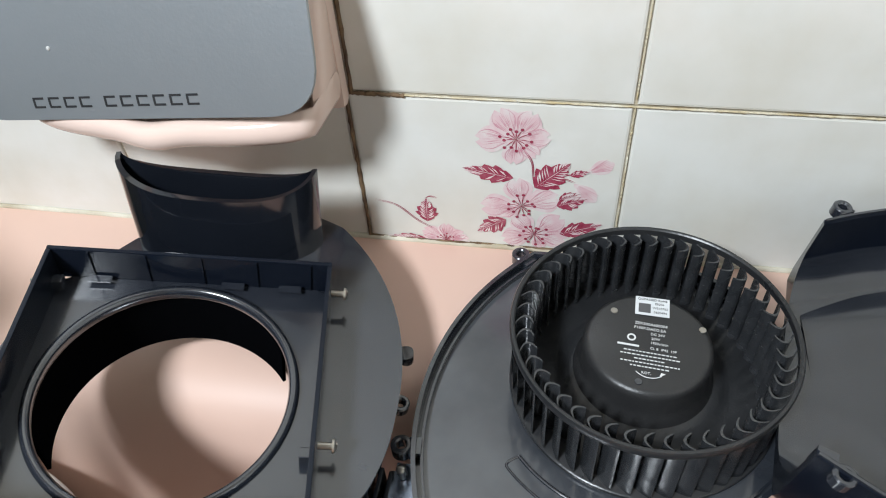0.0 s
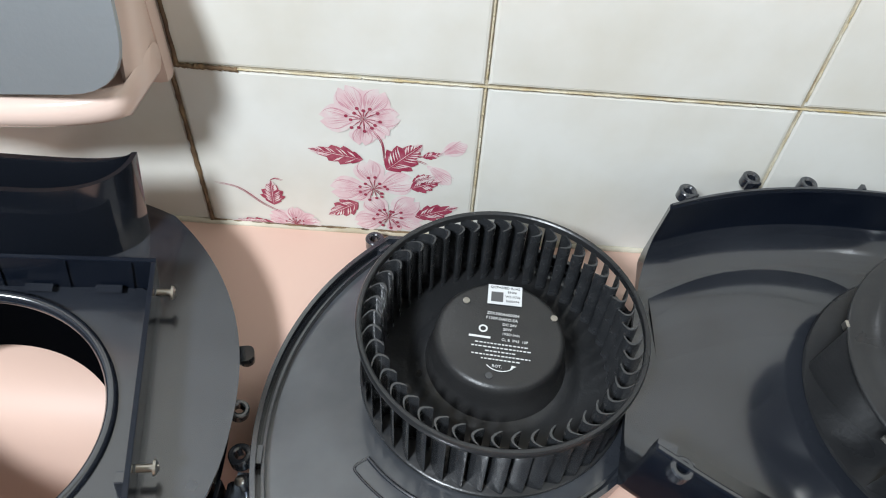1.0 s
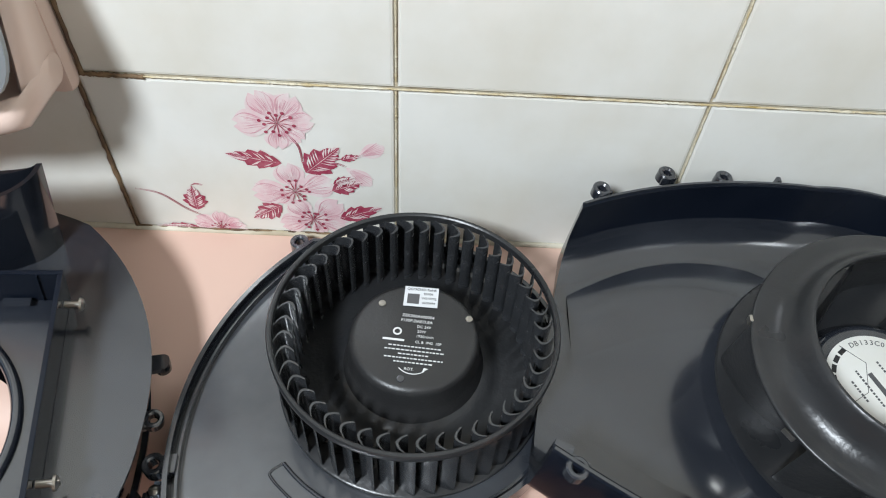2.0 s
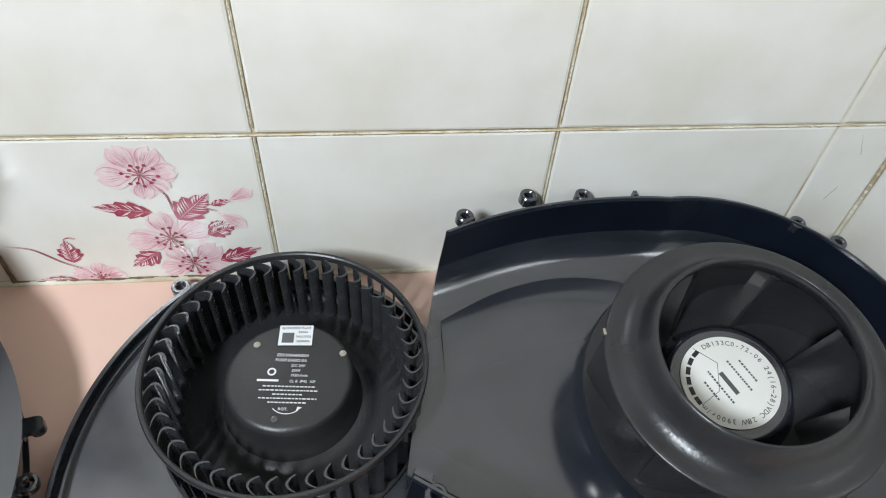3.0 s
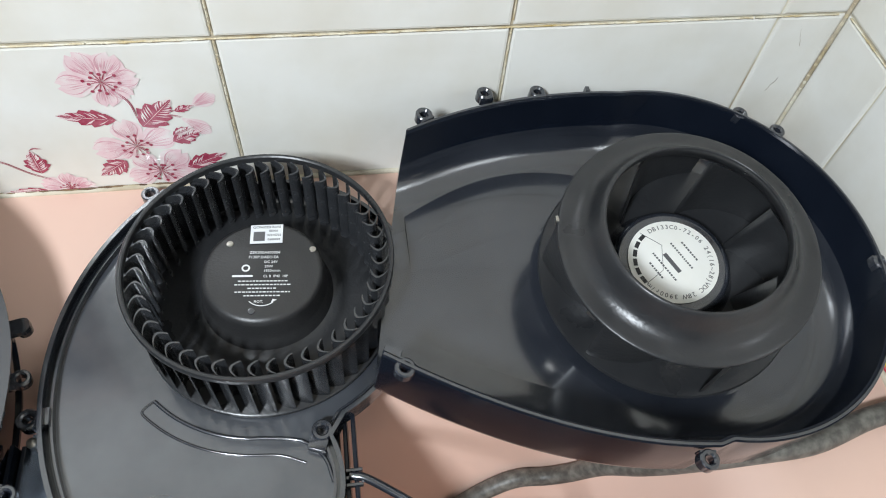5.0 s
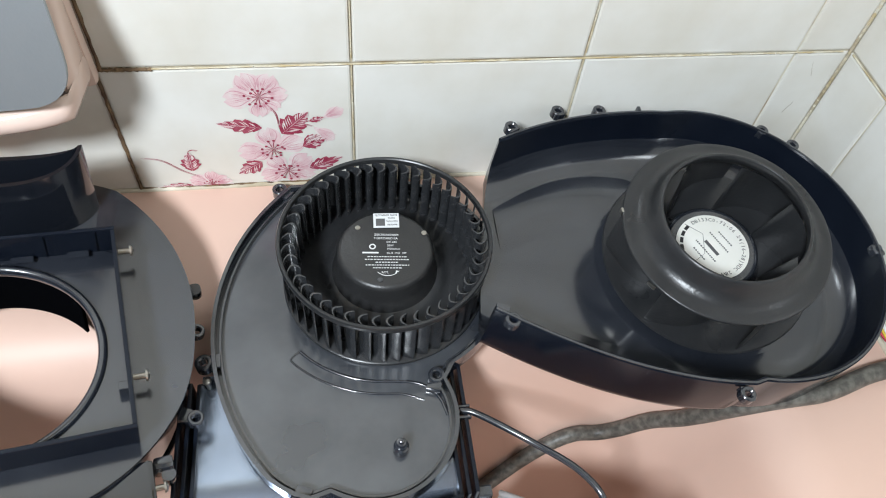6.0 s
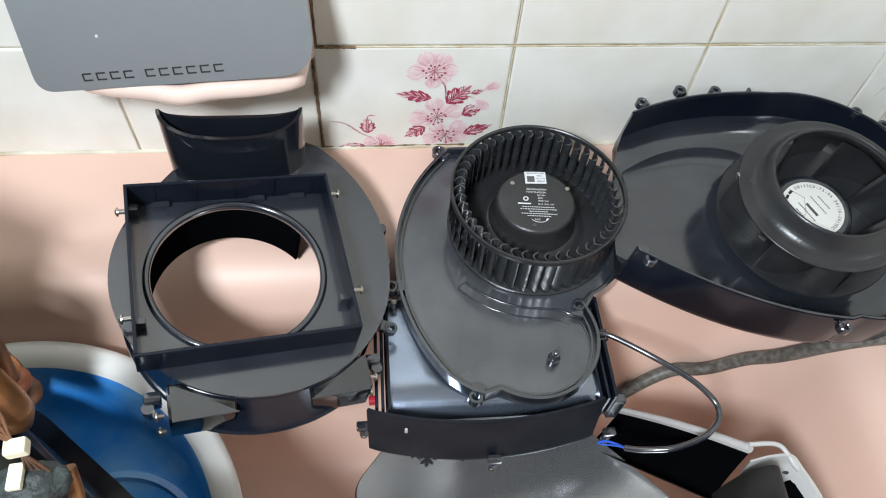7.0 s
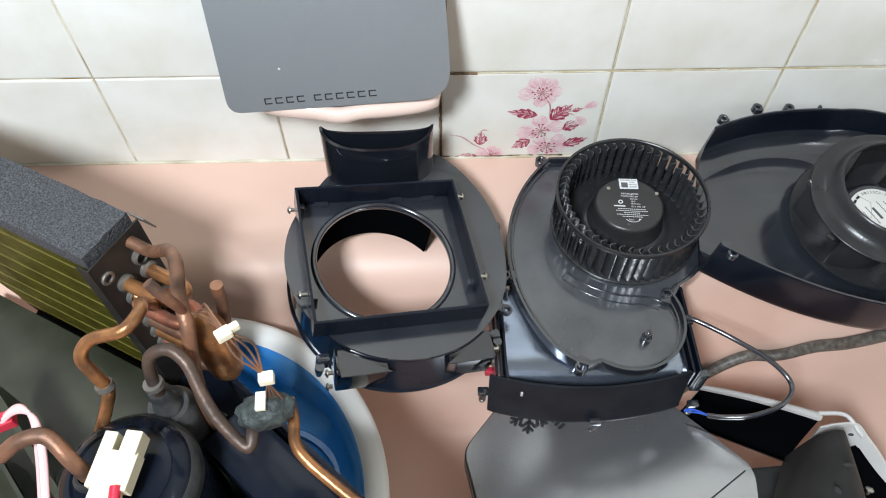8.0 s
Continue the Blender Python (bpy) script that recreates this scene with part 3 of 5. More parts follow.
def build_impeller():
    m = plane_pose(0.2243, 0.2918, 0.0292, 0.0497, 0.1282, 0)
    th = thing("impeller", "black backward-curved impeller standing tilted in the casing", "fan", m)
    bm = bmesh.new()
    lathe(bm, [(0.0, -0.0010), (0.0678, -0.0010), (0.0686, 0.0), (0.0678, 0.0014), (0.040, 0.0020), (0.0, 0.0020)], 96)
    part("back_disc", bm, M_DARK, th, "", 40)
    bm = bmesh.new()
    lathe(bm, [(0.0, -0.0122), (0.0290, -0.0120), (0.0310, -0.0105), (0.0315, -0.0060), (0.0420, -0.0040), (0.0430, -0.0012)], 64)
    part("motor", bm, M_DARK, th, "", 40)
    bm = bmesh.new()
    lathe(bm, [(0.0641, 0.0348), (0.0646, 0.0355), (0.0645, 0.0364), (0.0637, 0.0370), (0.0610, 0.0373), (0.0580, 0.0378), (0.0548, 0.0391), (0.0520, 0.0414), (0.0498, 0.0444), (0.0480, 0.0477),
               (0.0464, 0.0504), (0.0452, 0.0519), (0.0444, 0.0523), (0.0438, 0.0520), (0.0436, 0.0508), (0.0440, 0.0478), (0.0452, 0.0442), (0.0472, 0.0406), (0.0500, 0.0378), (0.0540, 0.0359), (0.0590, 0.0350), (0.0641, 0.0348)], 120)
    part("shroud", bm, M_DARK, th, "bell-mouthed matt black shroud", 60)
    bm = bmesh.new()
    lathe(bm, [(0.0345, 0.002), (0.0322, 0.0050), (0.0308, 0.0090), (0.0298, 0.0118), (0.0282, 0.0128), (0.0262, 0.0127), (0.0252, 0.0121), (0.0, 0.0121)], 72)
    hub = part("motor_cap", bm, M_BLACK, th, "", 40)
    n = 7
    # a swept sheet blade from the hub to the rim, its flat leading edge leaning in under the throat
    bm = bmesh.new()
    rows = []
    for k in range(15):
        q = k / 14
        r0, r1 = 0.0352 + 0.0310 * q, 0.0424 + 0.0222 * q
        a0 = -0.98 * q ** 1.1
        a1 = a0 - 0.10 * (1 - q)
        zt = 0.0362 if r1 > 0.0505 else 0.0362 + (0.0505 - r1) * 1.05
        half = 0.0011 if k else 0.0007
        d0, d1 = half / r0, half / r1
        rows.append([(r0 * math.cos(a0 - d0), r0 * math.sin(a0 - d0), 0.0018), (r0 * math.cos(a0 + d0), r0 * math.sin(a0 + d0), 0.0018),
                     (r1 * math.cos(a1 + d1), r1 * math.sin(a1 + d1), zt), (r1 * math.cos(a1 - d1), r1 * math.sin(a1 - d1), zt)])
    loft(bm, rows, True, True)
    me = bpy.data.meshes.new("blade")
    bmesh.ops.recalc_face_normals(bm, faces=bm.faces[:])
    for f in bm.faces:
        f.smooth = True
    bm.to_mesh(me)
    bm.free()
    me.set_sharp_from_angle(angle=radians(40))
    me.materials.append(M_DARK)
    for i in range(n):
        ob = new("blade", me)
        ob.parent = th
        ob.matrix_basis = Matrix.Rotation(2 * math.pi * i / n + 0.29, 4, "Z")
    # balance clip and scuffed plastic on the rim
    bm = bmesh.new()
    box(bm, (0.0016, 0.0034, 0.0040), (-0.0618, 0.0190, 0.0352), 0.0005)
    part("balance_clip", bm, M_STEEL, th, "small metal balance clip")
    bm = bmesh.new()
    box(bm, (0.0012, 0.0060, 0.0035), (-0.0530, -0.0290, 0.0260), 0.0005, Matrix.Rotation(radians(35), 4, "Z"))
    part("balance_clip", bm, M_STEEL, th, "small metal balance clip")
    bm = bmesh.new()
    lathe(bm, [(0.0, 0.0068), (0.0266, 0.0068), (0.0266, 0.0071), (0.0, 0.0071)], 64)
    lab = part("label_disc", bm, M_LABEL, hub, "round cream paper label", m=pose(0.0004, 0.0002, 0.0054) @ Matrix.Diagonal((0.89, 0.89, 1.0, 1.0)))
    text = "DB133C0-72-06 24(16~28)VDC 28W 3900r/min"
    for i, ch in enumerate(text):
        if ch == " ":
            continue
        a = 112 - i * 6.9
        write(ch, 0.0040, M_GREYINK, lab, pose(0.0226 * math.cos(radians(a)), 0.0226 * math.sin(radians(a)), 0.0072, 0, 0, a - 90))
    bm = bmesh.new()
    turn = Matrix.Rotation(radians(-65), 4, "Z")
    box(bm, (0.0140, 0.0026, 0.0001), (-0.0010, -0.0010, 0.0072), 0, turn)
    part("name_mark", bm, M_GREYINK, lab, "dark printed bar")
    bm = bmesh.new()
    for k in range(6):
        a = 205 - k * 15
        c = (0.0225 * math.cos(radians(a)), 0.0225 * math.sin(radians(a)), 0.0072)
        box(bm, (0.0045, 0.0024, 0.0001), c, 0, Matrix.Rotation(radians(a - 90), 4, "Z"))
    part("web_mark", bm, M_INK, lab, "dark printed bars")
    bm = bmesh.new()
    for off, ln in ((0.0065, 0.019), (-0.0068, 0.020), (0.0125, 0.013), (-0.0125, 0.012)):
        c = turn @ Vector((0.0, off, 0))
        x = -ln / 2
        while x < ln / 2:
            b = random.uniform(0.0008, 0.0014)
            q = c + turn @ Vector((x, 0, 0))
            box(bm, (b, 0.0011, 0.0001), (q.x, q.y, 0.0072), 0, turn)
            x += b + 0.0006
    part("small_print", bm, M_GREYINK, lab, "rows of tiny grey printed bars")
    bm = bmesh.new()
    tube(bm, [(-0.0150, 0.0205, 0.0072), (-0.0040, 0.0110, 0.0072), (-0.0075, -0.0050, 0.0072), (-0.0190, -0.0120, 0.0072)], 0.00016, 6)
    part("printed_line", bm, M_GREYINK, lab)


build_casing()
build_impeller()


# ---- air duct casing with the square frame ----
def bolt(parent, at, turn, length=0.006, r=0.0016, head=0.0032, label="zinc-plated screw"):
    """A round-headed screw along its own z."""
    bm = bmesh.new()
    lathe(bm, [(0, 0), (r, 0), (r, length), (head, length), (head * 0.95, length + 0.0010), (head * 0.6, length + 0.0018), (0, length + 0.0020)], 16)
    box(bm, (head * 1.3, 0.0006, 0.0006), (0, 0, length + 0.0019))
    return part("screw", bm, M_STEEL, parent, label, 40, Matrix.Translation(at) @ turn)


def build_duct():
    P = plane_pose(-0.1925, 0.2438, 0.0722, -0.2012, 0.0235, 11.5)
    Q = P.inverted()
    th = thing("duct_casing", "black plastic air duct casing with a square frame and spout", "fan housing", P)
    disc_z = -0.022
    hx0, hy0 = -0.0020, -0.0020

    def outline(extra=0.0):
        out = []
        for i in range(96):
            a = 360 * i / 96 - 90
            r = 0.0905
            g = a + 10 if a < 180 else a - 350
            if 0 < g < 150:
                swell = (g / 70) ** 1.6 if g < 70 else 1.0 if g < 85 else 0.5 + 0.5 * math.cos(math.pi * (g - 85) / 65)
                r += 0.0285 * swell
            out.append((0.0105 + (r + extra) * math.cos(radians(a)), 0.0015 + (r + extra) * math.sin(radians(a))))
        return out
    line, hole = outline(), arc(hx0, hy0, 0.0545, -90, 270, 96)[:-1]
    # the face: a ring between the outer line and the round hole
    bm = bmesh.new()
    rows = [[(x, y, disc_z) for x, y in hole], [(x, y, disc_z) for x, y in line], [(x, y, disc_z - 0.0025) for x, y in offset(line, -0.0)], [(x, y, disc_z - 0.0025) for x, y in hole]]
    loft(bm, rows + [rows[0]])
    part("face", bm, M_BLACK, th, "", 30)
    bm = bmesh.new()
    side = offset(line, 0.004)
    loft(bm, [[(x, y, disc_z - 0.0024) for x, y in side], [(x, y, disc_z - 0.040 + 0.25 * y) for x, y in side], [(x, y, disc_z - 0.0405 + 0.25 * y) for x, y in offset(line, 0.007)], [(x, y, disc_z - 0.0024) for x, y in offset(line, 0.0065)]])
    part("side_wall", bm, M_GLOSS, th, "", 40)
    bm = bmesh.new()
    low = offset(line, 0.0025)
    wall_along(bm, low, 0.002, -0.0035, 0.0)
    for w in bm.verts:
        w.co.z += disc_z - 0.040 + 0.25 * w.co.y
    part("lower_rim", bm, M_BLACK_DIM, th, "", 40)
    bm = bmesh.new()
    lathe(bm, [(0.0542, disc_z - 0.002), (0.0535, disc_z + 0.0015), (0.0545, disc_z + 0.0036), (0.0562, disc_z + 0.0042), (0.0580, disc_z + 0.0030), (0.0586, disc_z), (0.0542, disc_z - 0.002)], 96, (hx0, hy0, 0))
    part("ring_lip", bm, M_BLACK, th, "", 60)
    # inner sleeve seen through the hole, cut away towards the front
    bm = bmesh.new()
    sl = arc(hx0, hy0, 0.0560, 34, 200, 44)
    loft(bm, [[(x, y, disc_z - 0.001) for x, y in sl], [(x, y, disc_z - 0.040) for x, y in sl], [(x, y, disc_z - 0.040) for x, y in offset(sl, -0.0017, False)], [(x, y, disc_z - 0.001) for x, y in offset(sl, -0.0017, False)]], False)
    # black darkened to hold the shade inside the hole
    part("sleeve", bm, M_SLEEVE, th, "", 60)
    # square frame, four thin walls with small lips
    w, d = 0.0665, 0.0605
    h = 0.0212
    for nm, sx, sy, ax, ay in (("x", 2 * w, 0.0022, 0, d), ("x", 2 * w, 0.0022, 0, -d), ("y", 0.0022, 2 * d - 0.0024, w - 0.0011, 0), ("y", 0.0022, 2 * d - 0.0024, -w + 0.0011, 0)):
        bm = bmesh.new()
        box(bm, (sx, sy, h), (ax, ay, disc_z + h / 2 + 0.0003), 0.0005)
        if nm == "x":
            for k in range(-2, 3):
                box(bm, (0.0006, 0.0012, h * 0.96), (k * 0.026 + 0.004, ay + (-0.0014 if ay > 0 else 0.0014), disc_z + h / 2), 0)
        part("frame_wall", bm, M_BLACK_DIM, th)
    bm = bmesh.new()
    # floor of the frame: a square sheet with the round hole
    n = 96
    sq = []
    for i in range(n):
        a = 2 * math.pi * i / n - math.pi / 2
        c, s = math.cos(a), math.sin(a)
        k = min((w - 0.0022) / max(abs(c), 1e-6), (d - 0.0013) / max(abs(s), 1e-6))
        sq.append((c * k, s * k))
    loft(bm, [[(x, y, disc_z + 0.0012) for x, y in arc(hx0, hy0, 0.0580, -90, 270, 96)[:-1]], [(x, y, disc_z + 0.0012) for x, y in sq]])
    part("frame_floor", bm, M_BLACK, th)
    for x, y in ((-0.045, d - 0.004), (0.018, d - 0.004), (0.046, d - 0.004)):
        bm = bmesh.new()
        box(bm, (0.011, 0.004, 0.0008), (x, y, disc_z + 0.004))
        part("catch", bm, M_BLACK, th)
    for x, y in ((-w + 0.004, d - 0.009), (-w + 0.004, -d + 0.028), (w - 0.004, -d + 0.028)):
        bm = bmesh.new()
        box(bm, (0.006, 0.005, 0.007), (x, y, disc_z + 0.006), 0.0006)
        part("screw_boss", bm, M_BLACK, th)
    left, right = Matrix.Rotation(radians(-90), 4, "Y"), Matrix.Rotation(radians(90), 4, "Y")
    bolt(th, (-w - 0.0005, d - 0.011, -0.014), left, 0.004)
    bolt(th, (-w - 0.0005, -d + 0.030, -0.012), left, 0.005)
    bolt(th, (w + 0.0005, d - 0.011, -0.010), right, 0.006)
    bolt(th, (w + 0.0005, -d + 0.030, -0.010), right, 0.006)
    # the outlet block at the front
    for x in (-0.0330, 0.0520):
        bm = bmesh.new()
        box(bm, (0.038, 0.022, 0.030), (x, -0.0810, disc_z - 0.0195), 0.0015)
        part("outlet_block", bm, M_GLOSS, th, "", 30)
    bm = bmesh.new()
    rows = []
    for r, z in ((0.0880, -0.0026), (0.0905, -0.0040), (0.0975, -0.0300), (0.1000, -0.0345), (0.1015, -0.0350), (0.1015, -0.0365), (0.0985, -0.0365), (0.0955, -0.0300), (0.0860, -0.0040)):
        rows.append([(x, y, disc_z + z) for x, y in arc(0.0105, 0.0015, r, -124, -56, 28)])
    loft(bm, rows, False)
    part("front_wall", bm, M_BLACK_DIM, th, "", 40)
    for x, s in ((-0.050, 1), (0.069, -1)):
        bm = bmesh.new()
        slab(bm, [(x, -0.094), (x + 0.038 * s, -0.094), (x, -0.070)][::s], disc_z - 0.0052, disc_z - 0.0035)
        part("gusset", bm, M_GLOSS, th)
    for x, y, tr in ((-0.054, -0.086, left), (0.071, -0.083, right)):
        bolt(th, (x, y, disc_z - 0.012), tr, 0.004)
        bolt(th, (x, y - 0.004, disc_z - 0.028), tr, 0.003)
        bm = bmesh.new()
        box(bm, (0.010, 0.007, 0.014), (x + (-0.006 if x < 0 else 0.005), y + 0.012, disc_z - 0.016), 0.002)
        lathe(bm, [(0, -0.008), (0.0022, -0.008), (0.0036, 0), (0.0036, 0.006), (0, 0.006)], 14, (x + (-0.009 if x < 0 else 0.007), y + 0.006, disc_z - 0.018))
        part("side_clip", bm, M_BLACK, th, "", 40)
    for x, y, a in ((0.1040, 0.0060, 185), (0.0955, -0.0480, 150)):
        bm = bmesh.new()
        ear(bm, x, y, disc_z - 0.020, a, 0.0046, 0.0021, 0.005)
        part("screw_ear", bm, M_BLACK, th, "", 40)
    bm = bmesh.new()
    slab(bm, rounded([(-0.014, -0.0042), (0.0085, -0.0042), (0.0085, 0.0042), (-0.014, 0.0042)], [0.001, 0.004, 0.004, 0.001], 6), -0.0015, 0.0015)
    box(bm, (0.0030, 0.0050, 0.0060), (-0.0030, -0.0010, -0.0040), 0.0006)
    lathe(bm, [(0, -0.0060), (0.0020, -0.0060), (0.0036, -0.0050), (0.0040, -0.0010), (0, -0.0010)], 16, (0.0045, 0, 0))
    part("side_clip", bm, M_BLACK, th, "", 40, Q @ pose(-0.1080, 0.2968, 0.0205, 0, 0, 12))
    # the spout: a shallow oval pipe that rises behind the frame
    bm = bmesh.new()
    n = 48
    rows_o, rows_i = [], []
    for z, cy, wx, sag in ((0.040, 0.336, 0.0450, 0.0225), (0.068, 0.3425, 0.0458, 0.0225), (0.0935, 0.3485, 0.0468, 0.0220)):
        ro, ri = [], []
        for i in range(n):
            a = 2 * math.pi * i / n
            c, s = math.cos(a), math.sin(a)
            dx = wx * math.copysign(abs(c) ** 0.8, c)
            back = s > 0
            dy = (sag if not back else -0.003) * s
            tip = 0.004 * max(0.0, -s) if z > 0.09 else 0.0
            top = z + 0.004 * abs(c) ** 4 - tip - 0.21 * dx
            ro.append(Q @ Vector((-0.2035 + dx, cy + 0.22 * dx + dy, top)))
            dy *= 0.88 if not back else 1.9
            ri.append(Q @ Vector((-0.2035 + dx * 0.95, cy + 0.22 * dx * 0.95 + dy, top)))
        rows_o.append(ro)
        rows_i.append(ri)
    loft(bm, rows_o + rows_i[::-1])
    part("spout", bm, M_GLOSS, th, "open oval spout", 50)


# ---- drip box under the scroll plate ----
def build_drip_box():
    th = thing("drip_box", "black plastic drip box with a polished foil lid", "air duct")
    bm = bmesh.new()
    box(bm, (0.150, 0.080, 0.052), (-0.029, 0.2085, -0.032), 0.002)
    part("body", bm, M_BLACK, th)
    bm = bmesh.new()
    rows = []
    for i in range(25):
        u = i / 24
        x = -0.1005 + 0.146 * u
        rows.append([(x, y, -0.0045 + 0.0012 * math.sin(y * 90) - (0.010 * ((0.172 - y) / 0.012) if y < 0.172 else 0)) for y in (0.160, 0.166, 0.172, 0.19, 0.21, 0.23, 0.252)])
    top = rows
    loft(bm, top, False)
    loft(bm, [[(x, y, z - 0.001) for x, y, z in r] for r in top], False)
    part("foil_lid", bm, M_FOIL, th, "polished bluish foil lid", 60)
    # bowed front strip
    bm = bmesh.new()
    line = []
    for i in range(33):
        u = i / 32
        line.append((-0.1165 + 0.160 * u, 0.1590 - 0.0125 * math.sin(math.pi * u) ** 0.8))
    rows = []
    for (x, y), (xi, yi) in zip(line, offset(line, 0.0028, False)):
        rows.append([(x, y - 0.005, -0.0400), (x, y - 0.0076, -0.0385), (x, y - 0.0072, -0.0350), (x, y - 0.0064, -0.0340), (x, y, 0.0085), (x, y + 0.0010, 0.0100), (xi, yi, 0.0100), (xi, yi - 0.005, -0.0400)])
    loft(bm, rows, True, True)
    part("front_strip", bm, M_STRIP, th, "", 40)
    bm = bmesh.new()
    box(bm, (0.0020, 0.0016, 0.0060), (-0.0910, 0.1492, -0.0020), 0.0006)
    part("paint_fleck", bm, M_SHELLWHITE, th, "dried pale fleck")
    for s, x in ((1, -0.1100), (-1, 0.0530)):
        bm = bmesh.new()
        for k in range(3):
            box(bm, (0.0022, 0.082, 0.034), (x + s * k * 0.0042, 0.204, -0.0120 - 0.003 * k), 0.0005)
        part("side_rail", bm, M_BLACK_DIM, th)
    down = Matrix.Rotation(radians(180), 4, "X")
    for x, y, z in ((-0.0310, 0.1345, -0.0290), (-0.1200, 0.1620, -0.0260), (0.0590, 0.1560, -0.0480)):
        bm = bmesh.new()
        box(bm, (0.0090, 0.0060, 0.0050), (x, y, z + 0.002), 0.0008)
        lathe(bm, [(0, -0.010), (0.0030, -0.010), (0.0036, 0), (0, 0)], 14, (x, y, z))
        boss = part("screw_boss", bm, M_BLACK, th, "", 40)
        bolt(boss, (x, y, z - 0.009), down, 0.005, 0.0014, 0.0030)
    bolt(th, (-0.0960, 0.2440, -0.004), Matrix(), 0.008, 0.0014, 0.0026)
    bm = bmesh.new()
    box(bm, (0.0085, 0.0065, 0.030), (0.0585, 0.1660, -0.0200), 0.001)
    part("cable_clip", bm, M_BLACK, th)
    bm = bmesh.new()
    for k in range(3):
        box(bm, (0.008, 0.0016, 0.003), (0.0520, 0.2065 + 0.0034 * k, 0.0040), 0.0003)
    part("cable_comb", bm, M_BLACK, th)
    bm = bmesh.new()
    box(bm, (0.0065, 0.005, 0.008), (-0.1130, 0.1880, -0.0420), 0.001)
    part("red_plug", bm, M_RED, th, "small red plastic plug")


def build_cables():
    th = thing("cable", "thin black cable with a blue end looping beside the drip box", "cable")
    bm = bmesh.new()
    tube(bm, bend([(0.050, 0.211, 0.005), (0.060, 0.207, 0.006), (0.087, 0.187, 0.008), (0.112, 0.169, 0.004), (0.1235, 0.1510, 0.000), (0.1110, 0.1350, 0.001), (0.0890, 0.1287, -0.005), (0.0690, 0.1310, -0.013), (0.0585, 0.1350, -0.0190)], 8), 0.0021, 10)
    part("sheath", bm, M_BLACK, th, "", 60)
    bm = bmesh.new()
    tube(bm, bend([(0.0585, 0.1350, -0.0190), (0.0530, 0.1378, -0.0185), (0.0456, 0.1400, -0.0175), (0.0400, 0.1390, -0.0180)], 6), 0.0009, 8)
    tube(bm, bend([(0.0585, 0.1345, -0.0180), (0.0520, 0.1360, -0.0165), (0.0410, 0.1375, -0.0160)], 6), 0.0006, 8)
    part("blue_wire", bm, M_BLUEWIRE, th, "bright blue wire end", 60)
    th = tagged(new("hose"), "dusty grey rubber hose lying over the bathtub ledge", "hose")
    bm = bmesh.new()
    flat = bend([(0.345, 0.212, 0), (0.315, 0.2080, 0), (0.285, 0.2000, 0), (0.266, 0.1980, 0), (0.245, 0.1995, 0), (0.229, 0.2035, 0), (0.215, 0.2125, 0), (0.200, 0.2225, 0), (0.184, 0.2275, 0), (0.160, 0.2310, 0), (0.138, 0.2295, 0), (0.110, 0.2230, 0), (0.080, 0.2130, 0), (0.050, 0.2010, 0)], 6)
    tube(bm, [(p[0], p[1], rest_height(p[0], p[1], 0.0057)) for p in flat], 0.0057, 16)
    part("tube", bm, M_HOSE, th, "", 60)
    th = thing("wire_bundle", "red, yellow and white wires with a white plug", "cable")
    for k, mt in enumerate((M_RED, M_YELLOW, M_BASINWHITE)):
        bm = bmesh.new()
        tube(bm, bend([(0.338, 0.250 - 0.004 * k, 0.012), (0.331, 0.243 - 0.004 * k, 0.015 + 0.002 * k), (0.3335, 0.228 - 0.003 * k, 0.012 + 0.002 * k), (0.339, 0.222, 0.014)], 6), 0.0010, 8)
        part("wire", bm, mt, th, "", 60)
    bm = bmesh.new()
    box(bm, (0.007, 0.010, 0.007), (0.3370, 0.2150, 0.0160), 0.001)
    part("plug", bm, M_BASINWHITE, th, "white plastic plug")


